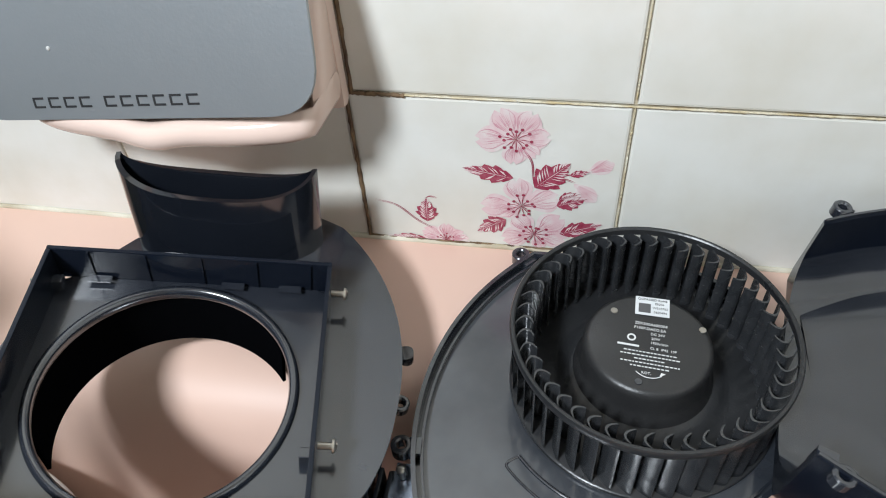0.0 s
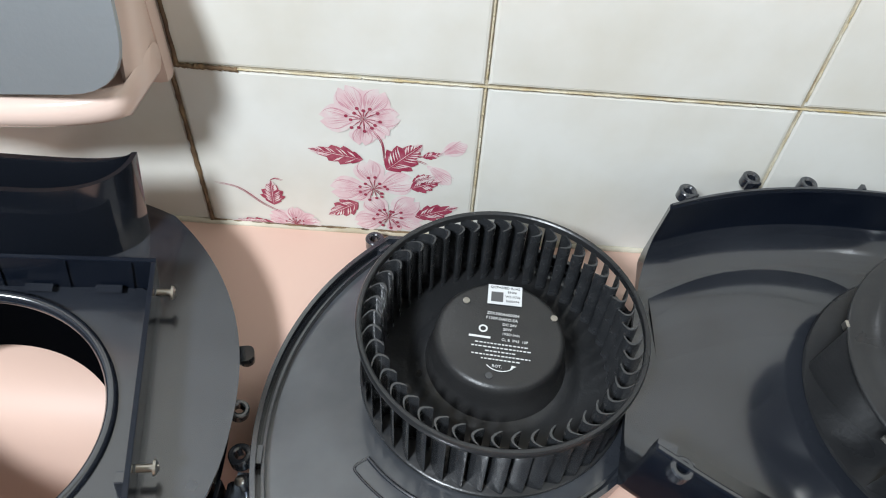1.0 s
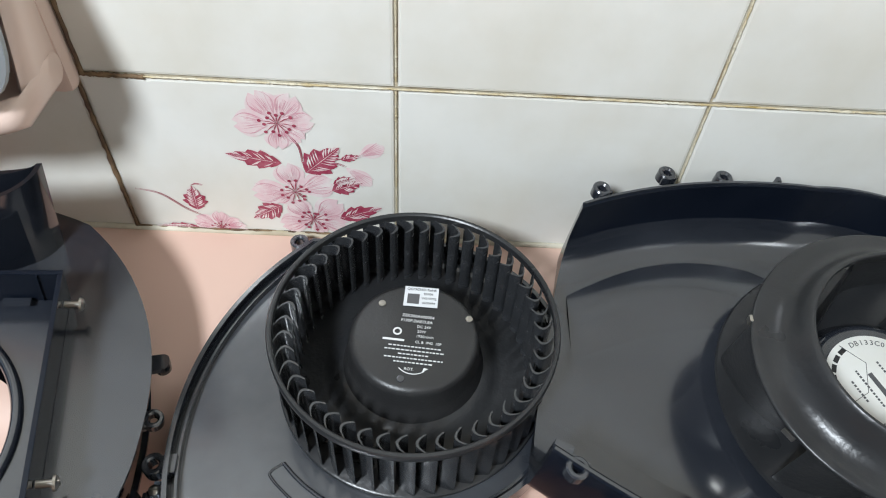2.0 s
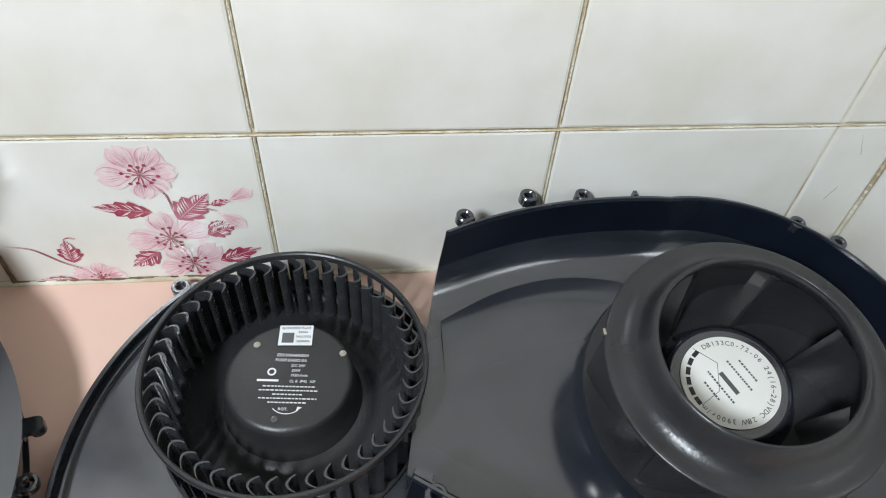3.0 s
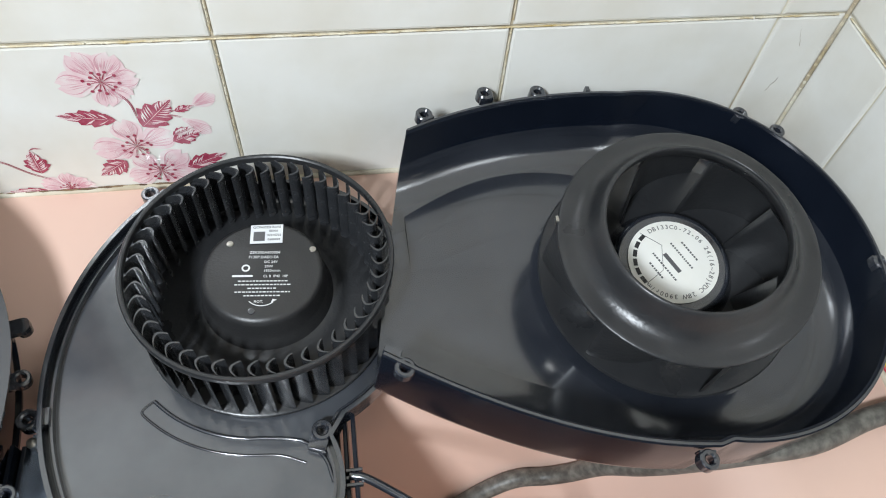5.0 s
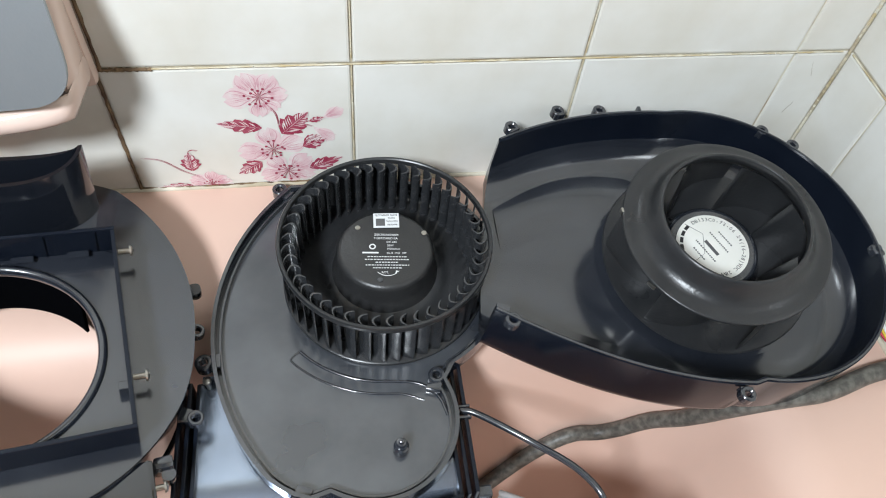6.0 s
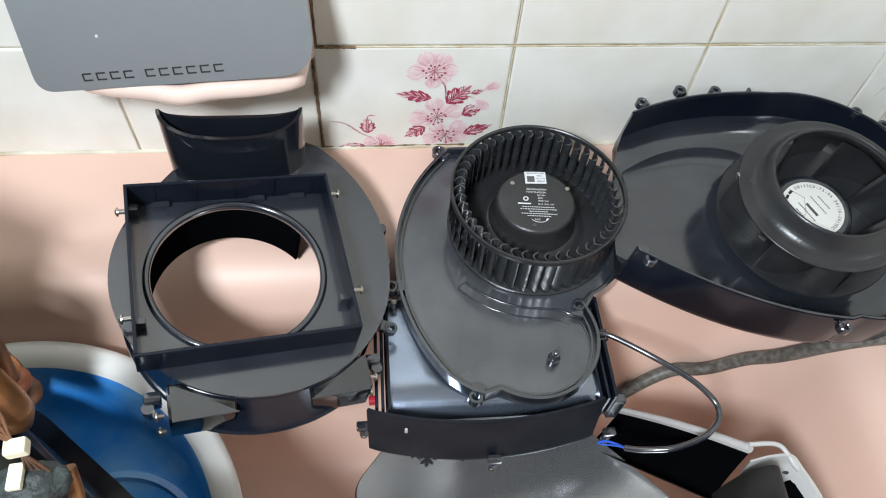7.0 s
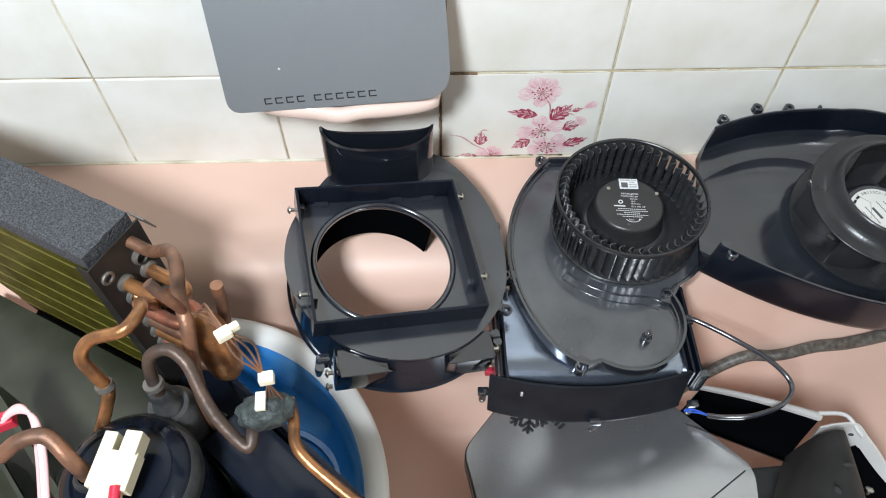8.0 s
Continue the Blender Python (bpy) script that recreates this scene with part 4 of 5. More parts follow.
# ---- front panel and open shell in the tub ----
def build_front_panel():
    def z_at(x, y):
        return -0.117 + 0.40 * (x + 0.02) - 0.05 * (y - 0.14)
    th = thing("front_panel", "silver-grey front panel with a dark leaf-like print, lying in the tub", "cover plate")
    outer = rounded([(-0.092, 0.205), (-0.1325, 0.160), (-0.104, 0.020), (0.060, 0.000), (0.097, 0.060), (0.1035, 0.106), (0.056, 0.170), (0.030, 0.205)], [0.006, 0.012, 0.02, 0.02, 0.01, 0.012, 0.008, 0.01], 6)
    bm = bmesh.new()
    vs = slab(bm, outer[::-1], 0.0, 0.004)
    for v in bm.verts:
        v.co.z += z_at(v.co.x, v.co.y)
    part("sheet", bm, M_PANEL, th)
    bm = bmesh.new()
    inn = offset(outer, -0.0016)
    vs = slab(bm, inn[::-1], -0.022, -0.0002)
    for v in bm.verts:
        v.co.z += z_at(v.co.x, v.co.y)
    part("frame", bm, M_DARK, th, "dark plastic frame under the sheet")
    # split line, dark print of a snow crystal and plain bars of the name
    bm = bmesh.new()
    tube(bm, [(0.0965, 0.1045, z_at(0.0965, 0.1045) + 0.0040), (0.046, 0.072, z_at(0.046, 0.072) + 0.0040)], 0.0007, 6)
    part("split_line", bm, M_INK, th)
    bm = bmesh.new()
    c = Vector((-0.068, 0.186))
    for k in range(6):
        a = radians(60 * k + 18)
        d = Vector((math.cos(a), math.sin(a)))
        s = Vector((-d.y, d.x))
        for p0, p1, wd in ((c + d * 0.002, c + d * 0.019, 0.0012), (c + d * 0.008, c + d * 0.013 + s * 0.006, 0.0013), (c + d * 0.008, c + d * 0.013 - s * 0.006, 0.0013), (c + d * 0.013, c + d * 0.017 + s * 0.004, 0.0012), (c + d * 0.013, c + d * 0.017 - s * 0.004, 0.0012)):
            e = (p1 - p0).normalized()
            f = Vector((-e.y, e.x)) * wd
            quadp = [p0 - f, p0 + f, p1 + f * 1.3, p1 + e * 0.002, p1 - f * 1.3]
            bm.faces.new([bm.verts.new((q.x, q.y, z_at(q.x, q.y) + 0.0044)) for q in quadp])
    part("crystal_print", bm, M_INK, th, "dark snow crystal print")
    bm = bmesh.new()
    for k in range(6):
        x, y = -0.0560 + 0.0030 * k, 0.1880 - 0.0040 * k
        e, f = Vector((0.61, -0.79)) * 0.0016, Vector((0.79, 0.61)) * 0.0034
        bm.faces.new([bm.verts.new((x + q.x, y + q.y, z_at(x + q.x, y + q.y) + 0.0044)) for q in (-e - f, e - f, e + f, -e + f)])
    part("name_mark", bm, M_INK, th, "dark printed bars")

    th = thing("side_shell", "open side shell, black inside with a pale outer edge", "appliance shell")
    a0, a1 = Vector((0.078, 0.180, -0.072)), Vector((0.127, 0.116, 0.014))
    c0, c1 = Vector((0.052, 0.163, -0.092)), Vector((0.112, 0.094, -0.016))
    inner, outerr = [], []
    for i in range(15):
        u = i / 14
        A, C = a0.lerp(a1, u), c0.lerp(c1, u)
        A = A + Vector((0.006, 0.010, 0.004)) * math.sin(math.pi * u) * 0.15
        ri, ro = [], []
        for k in range(9):
            t = k / 8
            p = A.lerp(C, t) + Vector((0, 0, -0.026 * math.sin(math.pi * t)))
            ri.append(p)
            ro.append(p + Vector((0.0022 * (1 - t), 0.0028 * (1 - t), -0.002)))
        inner.append(ri)
        outerr.append(ro)
    bm = bmesh.new()
    loft(bm, inner, False)
    part("inside", bm, M_SLEEVE, th, "", 60)
    bm = bmesh.new()
    loft(bm, [[r[k] for k in range(9)] for r in outerr], False)
    loft(bm, [[r[0] for r in inner], [r[0] for r in outerr]], False)
    part("outside", bm, M_SHELLWHITE, th, "pale grey outer face", 60)
    bm = bmesh.new()
    tube(bm, [r[0] + Vector((0.0006, 0.0008, 0.001)) for r in outerr], [0.0019 + 0.0012 * i / 14 for i in range(15)], 8)
    part("edge", bm, M_SHELLWHITE, th, "pale rounded edge", 60)

    th = thing("vent_cover", "matt black vent cover with slots and a pale broken edge", "appliance shell")
    bm = bmesh.new()
    rows = []
    for i in range(9):
        u = i / 8
        y = 0.104 - 0.075 * u
        x0, x1 = 0.116 - 0.046 * u - 0.004 * math.sin(3 * u), 0.148 - 0.016 * u
        zt = 0.028 + 0.026 * math.sin(1.5 * u)
        ring = []
        for k in range(15):
            t = k / 14
            bow = math.sin(math.pi * t) ** 0.45
            ring.append((x0 + (x1 - x0) * t, y, zt - 0.045 + 0.045 * bow))
        ring += [(x1, y, zt - 0.060), (x0, y, zt - 0.060)]
        rows.append(ring)
    loft(bm, rows, True, True)
    part("body", bm, M_VENT, th, "", 40)
    bm = bmesh.new()
    box(bm, (0.034, 0.085, 0.030), (0.160, 0.058, -0.012), 0.004, Matrix.Rotation(radians(22), 4, "Z"))
    part("inner_wall", bm, M_SLEEVE, th)
    bm = bmesh.new()
    box(bm, (0.085, 0.085, 0.008), (0.108, 0.066, -0.072), 0.003, Matrix.Rotation(radians(-14), 4, "Y"))
    part("base", bm, M_VENT, th)
    for x, y, z, sx, sy in ((0.115, 0.0700, 0.0485, 0.0075, 0.0032), (0.099, 0.0520, 0.0535, 0.0038, 0.0060), (0.131, 0.0950, 0.0360, 0.0040, 0.0022)):
        bm = bmesh.new()
        lathe(bm, [(0, 0), (1, 0), (1, 0.3), (0.8, 0.5), (0, 0.5)], 16)
        bmesh.ops.scale(bm, vec=(sx / 2, sy / 2, 0.0016), verts=bm.verts[:])
        part("slot", bm, M_INK, th, "", m=pose(x, y, z + 0.0055, -18, 0, 0))
    bm = bmesh.new()
    tube(bm, bend([(0.129, 0.122, 0.014), (0.150, 0.121, 0.012), (0.157, 0.108, 0.010), (0.163, 0.100, 0.006), (0.172, 0.085, 0.002)], 6), 0.0017, 8)
    # bent wall of the shell, its corner thick and pale
    path = bend([(0.128, 0.1125, 0.012), (0.143, 0.1150, 0.012), (0.157, 0.1145, 0.012), (0.1620, 0.1050, 0.011), (0.1670, 0.0920, 0.010), (0.1730, 0.0740, 0.006), (0.1780, 0.0560, 0.002)], 5)
    rows = []
    for i, (x, y, z) in enumerate(path):
        u = i / (len(path) - 1)
        dx, dy = -0.0040 - 0.0080 * u, -0.0060 - 0.0050 * u
        rag = 0.0016 * noise.noise((i * 0.9, 2, 0))
        rows.append([(x, y, z), (x + dx * 0.25, y + dy * 0.25, z + 0.0006), (x + dx * 0.6, y + dy * 0.6, z - 0.006), (x + dx + rag, y + dy + rag, z - 0.016), (x + dx + rag, y + dy + rag - 0.001, z - 0.018), (x + dx * 0.5, y + dy * 0.4, z - 0.012), (x, y, z - 0.004)])
    loft(bm, rows, True, True)
    part("broken_edge", bm, M_SHELLWHITE, th, "pale grey broken plastic edge", 50)
    bolt(th, (0.1500, 0.0640, 0.000), pose(0, 0, 0, -30, 20, 0), 0.006)


build_duct()
build_drip_box()
build_cables()
build_front_panel()


# ---- basin ----
def build_basin():
    th = thing("basin", "white and blue plastic basin holding a little water", "basin", pose(-0.369, 0.080, 0))
    R = 0.172
    bm = bmesh.new()
    lathe(bm, [(R - 0.020, -0.053), (R - 0.016, -0.047), (R - 0.006, -0.0445), (R - 0.001, -0.0465), (R, -0.051), (R - 0.002, -0.064), (R - 0.010, -0.110), (R - 0.025, -0.190), (R - 0.030, -0.192), (0, -0.192)], 96)
    part("outer_wall", bm, M_BASINWHITE, th, "white plastic outer wall and rim", 60)
    bm = bmesh.new()
    lathe(bm, [(R - 0.0185, -0.0520), (R - 0.021, -0.056), (R - 0.023, -0.070), (R - 0.030, -0.100), (R - 0.046, -0.112), (0, -0.114)], 96)
    part("lining", bm, M_BLUE, th, "blue plastic inside, wet with drops", 60)
    bm = bmesh.new()
    lathe(bm, [(0.060, -0.1150), (0.063, -0.108), (0.068, -0.108), (0.072, -0.1150)], 72, (0.062, 0.020, 0))
    part("moulded_ring", bm, M_BLUE, th, "", 60)
    rnd = random.Random(4)
    bm = bmesh.new()
    for _ in range(110):
        a = radians(rnd.uniform(0, 62))
        s = rnd.random()
        r = (R - 0.021) * (1 - s) + (R - 0.030) * s
        z = -0.070 * (1 - s) - 0.100 * s
        q = rnd.uniform(0.0008, 0.0022)
        g = bmesh.ops.create_icosphere(bm, subdivisions=1, radius=q)["verts"]
        bmesh.ops.translate(bm, vec=(r * math.cos(a), r * math.sin(a), z), verts=g)
    for f in bm.faces:
        f.smooth = True
    tagged(part("water_drops", bm, M_DROP, th, "clear water drops"), kind="stuff")


# ---- refrigeration unit ----
def build_unit():
    u, v = Vector((0.885, -0.466, 0)), Vector((0.466, 0.885, 0))
    hx = Matrix.Translation((-0.380, 0.182, 0)) @ Matrix((u, v, Vector((0, 0, 1)))).transposed().to_4x4()
    th = thing("heat_exchanger", "finned heat exchanger with grey foam on top and copper bends", "heat exchanger", hx)
    depth, length, z0, z1 = 0.038, 0.26, -0.040, 0.136
    bm = bmesh.new()
    box(bm, (length, depth - 0.006, z1 - z0 - 0.002), (-length / 2, depth / 2, (z0 + z1) / 2))
    part("core", bm, M_FINS, th)
    bm = bmesh.new()
    n = 130
    for i in range(n):
        x = -0.001 - (length - 0.002) * i / n
        box(bm, (0.00045, depth, z1 - z0), (x, depth / 2, (z0 + z1) / 2))
    tagged(part("fin_pack", bm, M_FINS, th, "olive coated thin metal fins"), kind="stuff")
    for k in range(7):
        bm = bmesh.new()
        z = z0 + 0.012 + k * 0.025
        tube(bm, [(-length, 0.0005, z), (-0.001, 0.0005, z)], 0.0010, 8)
        part("collar_bead", bm, M_FINS, th, "", 60)
    bm = bmesh.new()
    nx, ny = 40, 10
    rows = []
    for j in range(ny + 1):
        rows.append([(-length + (length - 0.002) * i / nx, -0.0015 + (depth + 0.004) * j / ny, z1 + 0.014 + 0.0016 * noise.noise((i * 0.5, j * 0.5, 0))) for i in range(nx + 1)])
    loft(bm, rows, False)
    loft(bm, [[(x, y, z1 + 0.0005) for x, y, z in rows[0]], rows[0]], False)
    loft(bm, [[(x, y, z1 + 0.0005) for x, y, z in rows[-1]], rows[-1]], False)
    loft(bm, [[(r[-1][0], r[-1][1], z1 + 0.0005) for r in rows], [r[-1] for r in rows]], False)
    part("foam_strip", bm, M_FOAM, th, "grey speckled foam strip", 60)
    bm = bmesh.new()
    box(bm, (0.0016, depth + 0.010, z1 - z0 + 0.012), (0.0012, depth / 2, (z0 + z1) / 2), 0.0004)
    box(bm, (0.012, 0.0014, z1 - z0 + 0.008), (-0.004, -0.0045, (z0 + z1) / 2), 0.0003)
    plate = part("end_plate", bm, M_ENDPLATE, th)
    bm = bmesh.new()
    lathe(bm, [(0.0030, 0), (0.0052, 0), (0.0054, 0.0010), (0.0048, 0.0018), (0.0032, 0.0018), (0.0030, 0)], 20)
    part("grommet", bm, M_SOLDER, plate, "", 40, Matrix.Translation((0.002, 0.0030, 0.124)) @ Matrix.Rotation(radians(90), 4, "Y"))
    bm = bmesh.new()
    box(bm, (0.014, 0.0012, 0.016), (0.008, depth + 0.004, 0.146), 0.0004, Matrix.Rotation(radians(20), 4, "X"))
    part("bent_tab", bm, M_SOLDER, plate)
    # U bends, two columns, seven rows
    r = 0.0050
    k = 0
    for row in range(8):
        z = z1 - 0.012 - row * 0.0165
        for col, y in enumerate((0.011, 0.030)):
            zz = z - (0.0080 if col else 0)
            if (row, col) in ((0, 0), (2, 1)):
                continue
            bm = bmesh.new()
            lathe(bm, [(r, 0), (r + 0.0016, 0), (r + 0.0018, 0.0025), (r, 0.004)], 16, m=Matrix.Rotation(radians(90), 4, "Y"), at=(0.0018, y, zz))
            part("collar", bm, M_SOLDER, plate, "", 50)
        if row in (1, 3, 4, 5, 6, 7):
            a, b = (0.011, z), (0.030, z - 0.0080)
            pts = [(0.001, a[0], a[1]), (0.030, a[0], a[1])]
            for q in range(1, 8):
                f = q / 8
                pts.append((0.030 + 0.0125 * math.sin(math.pi * f), a[0] + (b[0] - a[0]) * (1 - math.cos(math.pi * f)) / 2, a[1] + (b[1] - a[1]) * (1 - math.cos(math.pi * f)) / 2))
            pts += [(0.030, b[0], b[1]), (0.001, b[0], b[1])]
            bm = bmesh.new()
            tube(bm, pts, r, 14)
            part("u_bend", bm, (M_COPPER_NEW, M_COPPER_RED, M_COPPER)[k % 3], th, "tarnished copper return bend", 60)
            k += 1

    def pipe(parent, pts, r, mat=M_COPPER, label=""):
        bm = bmesh.new()
        tube(bm, bend(pts, 7), r, 14)
        return part("pipe", bm, mat, parent, label, 60)

    e = hx @ Vector((0.002, 0.030, z1 - 0.004))
    f = hx @ Vector((0.002, 0.011, z1 - 0.045))
    th = thing("pipework", "tarnished copper refrigerant pipes bent between the parts", "pipework")
    pipe(th, [e, e + u * 0.018, (-0.329, 0.187, 0.150), (-0.316, 0.168, 0.163), (-0.310, 0.146, 0.163), (-0.304, 0.128, 0.155), (-0.307, 0.117, 0.125), (-0.311, 0.112, 0.085), (-0.312, 0.108, 0.03)], 0.0044)
    pipe(th, [f, f + u * 0.020, (-0.338, 0.148, 0.150), (-0.328, 0.132, 0.168), (-0.334, 0.118, 0.170), (-0.356, 0.118, 0.160), (-0.364, 0.112, 0.150), (-0.360, 0.107, 0.135), (-0.358, 0.105, 0.120), (-0.366, 0.100, 0.100), (-0.372, 0.088, 0.085), (-0.376, 0.075, 0.05)], 0.0040, M_COPPER_NEW)
    pipe(th, [(-0.331, 0.107, 0.100), (-0.330, 0.108, 0.125), (-0.326, 0.113, 0.146), (-0.314, 0.115, 0.152), (-0.303, 0.108, 0.148), (-0.296, 0.096, 0.138), (-0.288, 0.084, 0.128), (-0.275, 0.072, 0.118), (-0.268, 0.069, 0.116), (-0.266, 0.078, 0.122), (-0.262, 0.083, 0.138)], 0.0039, M_COPPER_DARK)
    pipe(th, [(-0.245, 0.092, 0.130), (-0.243, 0.083, 0.120), (-0.243, 0.073, 0.110), (-0.236, 0.064, 0.104), (-0.218, 0.050, 0.098), (-0.196, 0.034, 0.092), (-0.170, 0.016, 0.080)], 0.0036, M_COPPER_NEW, "bright orange copper pipe")
    pipe(th, [(-0.3145, 0.133, 0.1960), (-0.310, 0.131, 0.188), (-0.306, 0.131, 0.178), (-0.305, 0.134, 0.165)], 0.0033)
    pipe(th, [(-0.405, 0.062, 0.128), (-0.392, 0.068, 0.136), (-0.378, 0.070, 0.136), (-0.366, 0.060, 0.126), (-0.362, 0.056, 0.110)], 0.0046)
    pipe(th, [(-0.2935, 0.160, 0.150), (-0.2955, 0.158, 0.125), (-0.298, 0.152, 0.098)], 0.0040)
    bm = bmesh.new()
    tube(bm, [(-0.330, 0.107, 0.120), (-0.3305, 0.1072, 0.124)], 0.0062, 14)
    part("solder_joint", bm, M_SOLDER, th, "", 60)
    bm = bmesh.new()
    tube(bm, [(-0.3592, 0.1062, 0.126), (-0.3582, 0.1050, 0.122)], 0.0056, 14)
    part("solder_joint", bm, M_SOLDER, th, "", 60)
    th = tagged(new("accumulator"), "upright copper accumulator bottle, brown with heat marks", "pipework")
    bm = bmesh.new()
    lathe(bm, [(0, -0.070), (0.006, -0.068), (0.011, -0.058), (0.0122, -0.045), (0.0122, -0.012), (0.0105, -0.004), (0.006, 0.002), (0.0035, 0.006), (0, 0.007)], 28)
    part("bottle", bm, M_COPPER_NEW, th, "", 60, look((-0.302, 0.140, 0.140), (-0.312, 0.150, 0.4)) @ Matrix.Rotation(math.pi, 4, "X"))
    # compressor
    th = thing("compressor", "black compressor with a round cap and a white plug", "compressor", pose(-0.3465, 0.060, 0))
    bm = bmesh.new()
    lathe(bm, [(0, -0.055), (0.041, -0.055), (0.0425, -0.02), (0.0425, 0.075), (0.0405, 0.090), (0.036, 0.098), (0.030, 0.101), (0.0285, 0.0995), (0, 0.102)], 64)
    part("can", bm, M_BLACK_DIM, th, "", 40)
    bm = bmesh.new()
    lathe(bm, [(0.0385, 0.0935), (0.0420, 0.089), (0.0432, 0.080), (0.0425, 0.078)], 64)
    part("top_rim", bm, M_RUBBER, th, "", 60)
    bm = bmesh.new()
    lathe(bm, [(0.0045, 0.098), (0.0085, 0.099), (0.0085, 0.103), (0.0062, 0.106), (0.0048, 0.105)], 24, (-0.0185, -0.0030, 0))
    part("seal", bm, M_RUBBER, th, "", 40)
    bm = bmesh.new()
    box(bm, (0.024, 0.022, 0.011), (0.004, -0.004, 0.117), 0.0008)
    box(bm, (0.008, 0.012, 0.011), (-0.0040, 0.0115, 0.117), 0.0008)
    box(bm, (0.010, 0.014, 0.013), (0.0105, 0.0115, 0.119), 0.0008)
    box(bm, (0.016, 0.012, 0.010), (0.003, -0.018, 0.116), 0.0008)
    part("plug", bm, M_CREAM, th, "cream plastic plug", m=pose(0, 0, 0, 0, 0, -8))
    bm = bmesh.new()
    tube(bm, bend([(0.008, -0.014, 0.122), (0.008, -0.030, 0.118), (0.005, -0.055, 0.105)], 6), 0.0032, 10)
    part("red_wire", bm, M_RED, th, "red sleeved wire", 60)
    bm = bmesh.new()
    tube(bm, bend([(-0.002, -0.020, 0.118), (-0.004, -0.034, 0.116), (-0.006, -0.055, 0.105)], 6), 0.0028, 10)
    part("white_wire", bm, M_BASINWHITE, th, "white sleeved wire", 60)
    th = tagged(new("rubber_mount"), "dusty grey-black rubber mount round a copper pipe", "mount")
    bm = bmesh.new()
    lathe(bm, [(0, 0.03), (0.0165, 0.030), (0.0170, 0.070), (0.0165, 0.082), (0.0130, 0.088), (0.0095, 0.0875), (0.0090, 0.092), (0.0072, 0.094), (0.0068, 0.108), (0.0056, 0.110), (0, 0.110)], 36, (-0.3325, 0.1080, 0))
    part("body", bm, M_RUBBER, th, "", 50)
    # chassis: tray, upright partition, dark side panel
    th = thing("chassis", "black plastic chassis tray with an upright partition", "chassis")
    bm = bmesh.new()
    slab(bm, rounded([(-0.52, -0.12), (-0.19, -0.12), (-0.170, 0.02), (-0.275, 0.130), (-0.345, 0.190), (-0.52, 0.262)][::1], 0.01, 4), -0.044, -0.036)
    part("tray", bm, M_BLACK_DIM, th)
    bm = bmesh.new()
    box(bm, (0.185, 0.0035, 0.105), (-0.238, 0.079, 0.020), 0.0008, Matrix.Rotation(radians(-42), 4, "Z"))
    part("partition", bm, M_BLACK_DIM, th)
    bm = bmesh.new()
    box(bm, (0.150, 0.040, 0.070), (-0.250, 0.058, 0.020), 0.004, Matrix.Rotation(radians(-42), 4, "Z"))
    part("cover", bm, M_BLACK_DIM, th, "", 40)
    bm = bmesh.new()
    wall_along(bm, rounded([(-0.290, 0.028), (-0.235, -0.015), (-0.215, 0.012), (-0.265, 0.052)], 0.003, 3), 0.003, 0.040, 0.066)
    slab(bm, rounded([(-0.290, 0.028), (-0.235, -0.015), (-0.215, 0.012), (-0.265, 0.052)], 0.003, 3), 0.038, 0.052)
    part("terminal_tray", bm, M_DARK, th)
    bm = bmesh.new()
    box(bm, (0.25, 0.125, 0.004), (-0.462, 0.143, -0.010), 0.001, Matrix.Rotation(radians(-28), 4, "Z"))
    part("side_panel", bm, M_DARKPANEL, th, "dark glossy olive panel")
    bm = bmesh.new()
    box(bm, (0.12, 0.005, 0.05), (-0.437, 0.098, 0.035), 0.001, Matrix.Rotation(radians(-48), 4, "Z"))
    box(bm, (0.10, 0.04, 0.05), (-0.450, 0.050, 0.010), 0.003, Matrix.Rotation(radians(-48), 4, "Z"))
    part("side_box", bm, M_DARKPANEL, th)
    bolt(th, (-0.405, 0.046, 0.050), pose(0, 0, 0, 10, -35, 0), 0.006)
    # insulation lump with a tag, small connectors and capillary lines
    th = tagged(new("insulation_wrap"), "lump of dark taped insulation with a yellow tag", "insulation")
    bm = bmesh.new()
    g = bmesh.ops.create_icosphere(bm, subdivisions=4, radius=1.0)["verts"]
    for w in g:
        f = 1 + 0.16 * noise.noise(w.co * 2.2) + 0.06 * noise.noise(w.co * 7)
        w.co = Vector((w.co.x * 0.0165, w.co.y * 0.0105, w.co.z * 0.0110)) * f
    part("lump", bm, M_FOAM_DARK, th, "", 60, pose(-0.2560, 0.0820, 0.137, 0, 0, 8))
    bm = bmesh.new()
    box(bm, (0.0060, 0.0110, 0.0030), (-0.2565, 0.0830, 0.1490), 0.0008, Matrix.Rotation(radians(5), 4, "Z"))
    part("tag", bm, M_CREAM, th, "pale yellow tag")
    th = thing("capillary_lines", "thin brown capillary lines with two white connectors", "pipework")
    for k in range(4):
        bm = bmesh.new()
        s = k - 1.5
        tube(bm, bend([(-0.296 + 0.002 * s, 0.133 + 0.001 * s, 0.165), (-0.282, 0.118 + 0.002 * s, 0.188 + 0.002 * s), (-0.270 + 0.001 * s, 0.105, 0.192), (-0.260 + 0.0030 * s, 0.098 + 0.0022 * s, 0.182), (-0.252, 0.0905, 0.165), (-0.250 + 0.003 * s, 0.086, 0.145)], 6), 0.0007, 8)
        part("line", bm, M_COPPER, th, "", 60)
    bm = bmesh.new()
    box(bm, (0.0085, 0.0065, 0.0055), (-0.2690, 0.1020, 0.1930), 0.001, Matrix.Rotation(radians(35), 4, "Z"))
    box(bm, (0.0055, 0.0040, 0.0045), (-0.2640, 0.1060, 0.1935), 0.0008, Matrix.Rotation(radians(35), 4, "Z"))
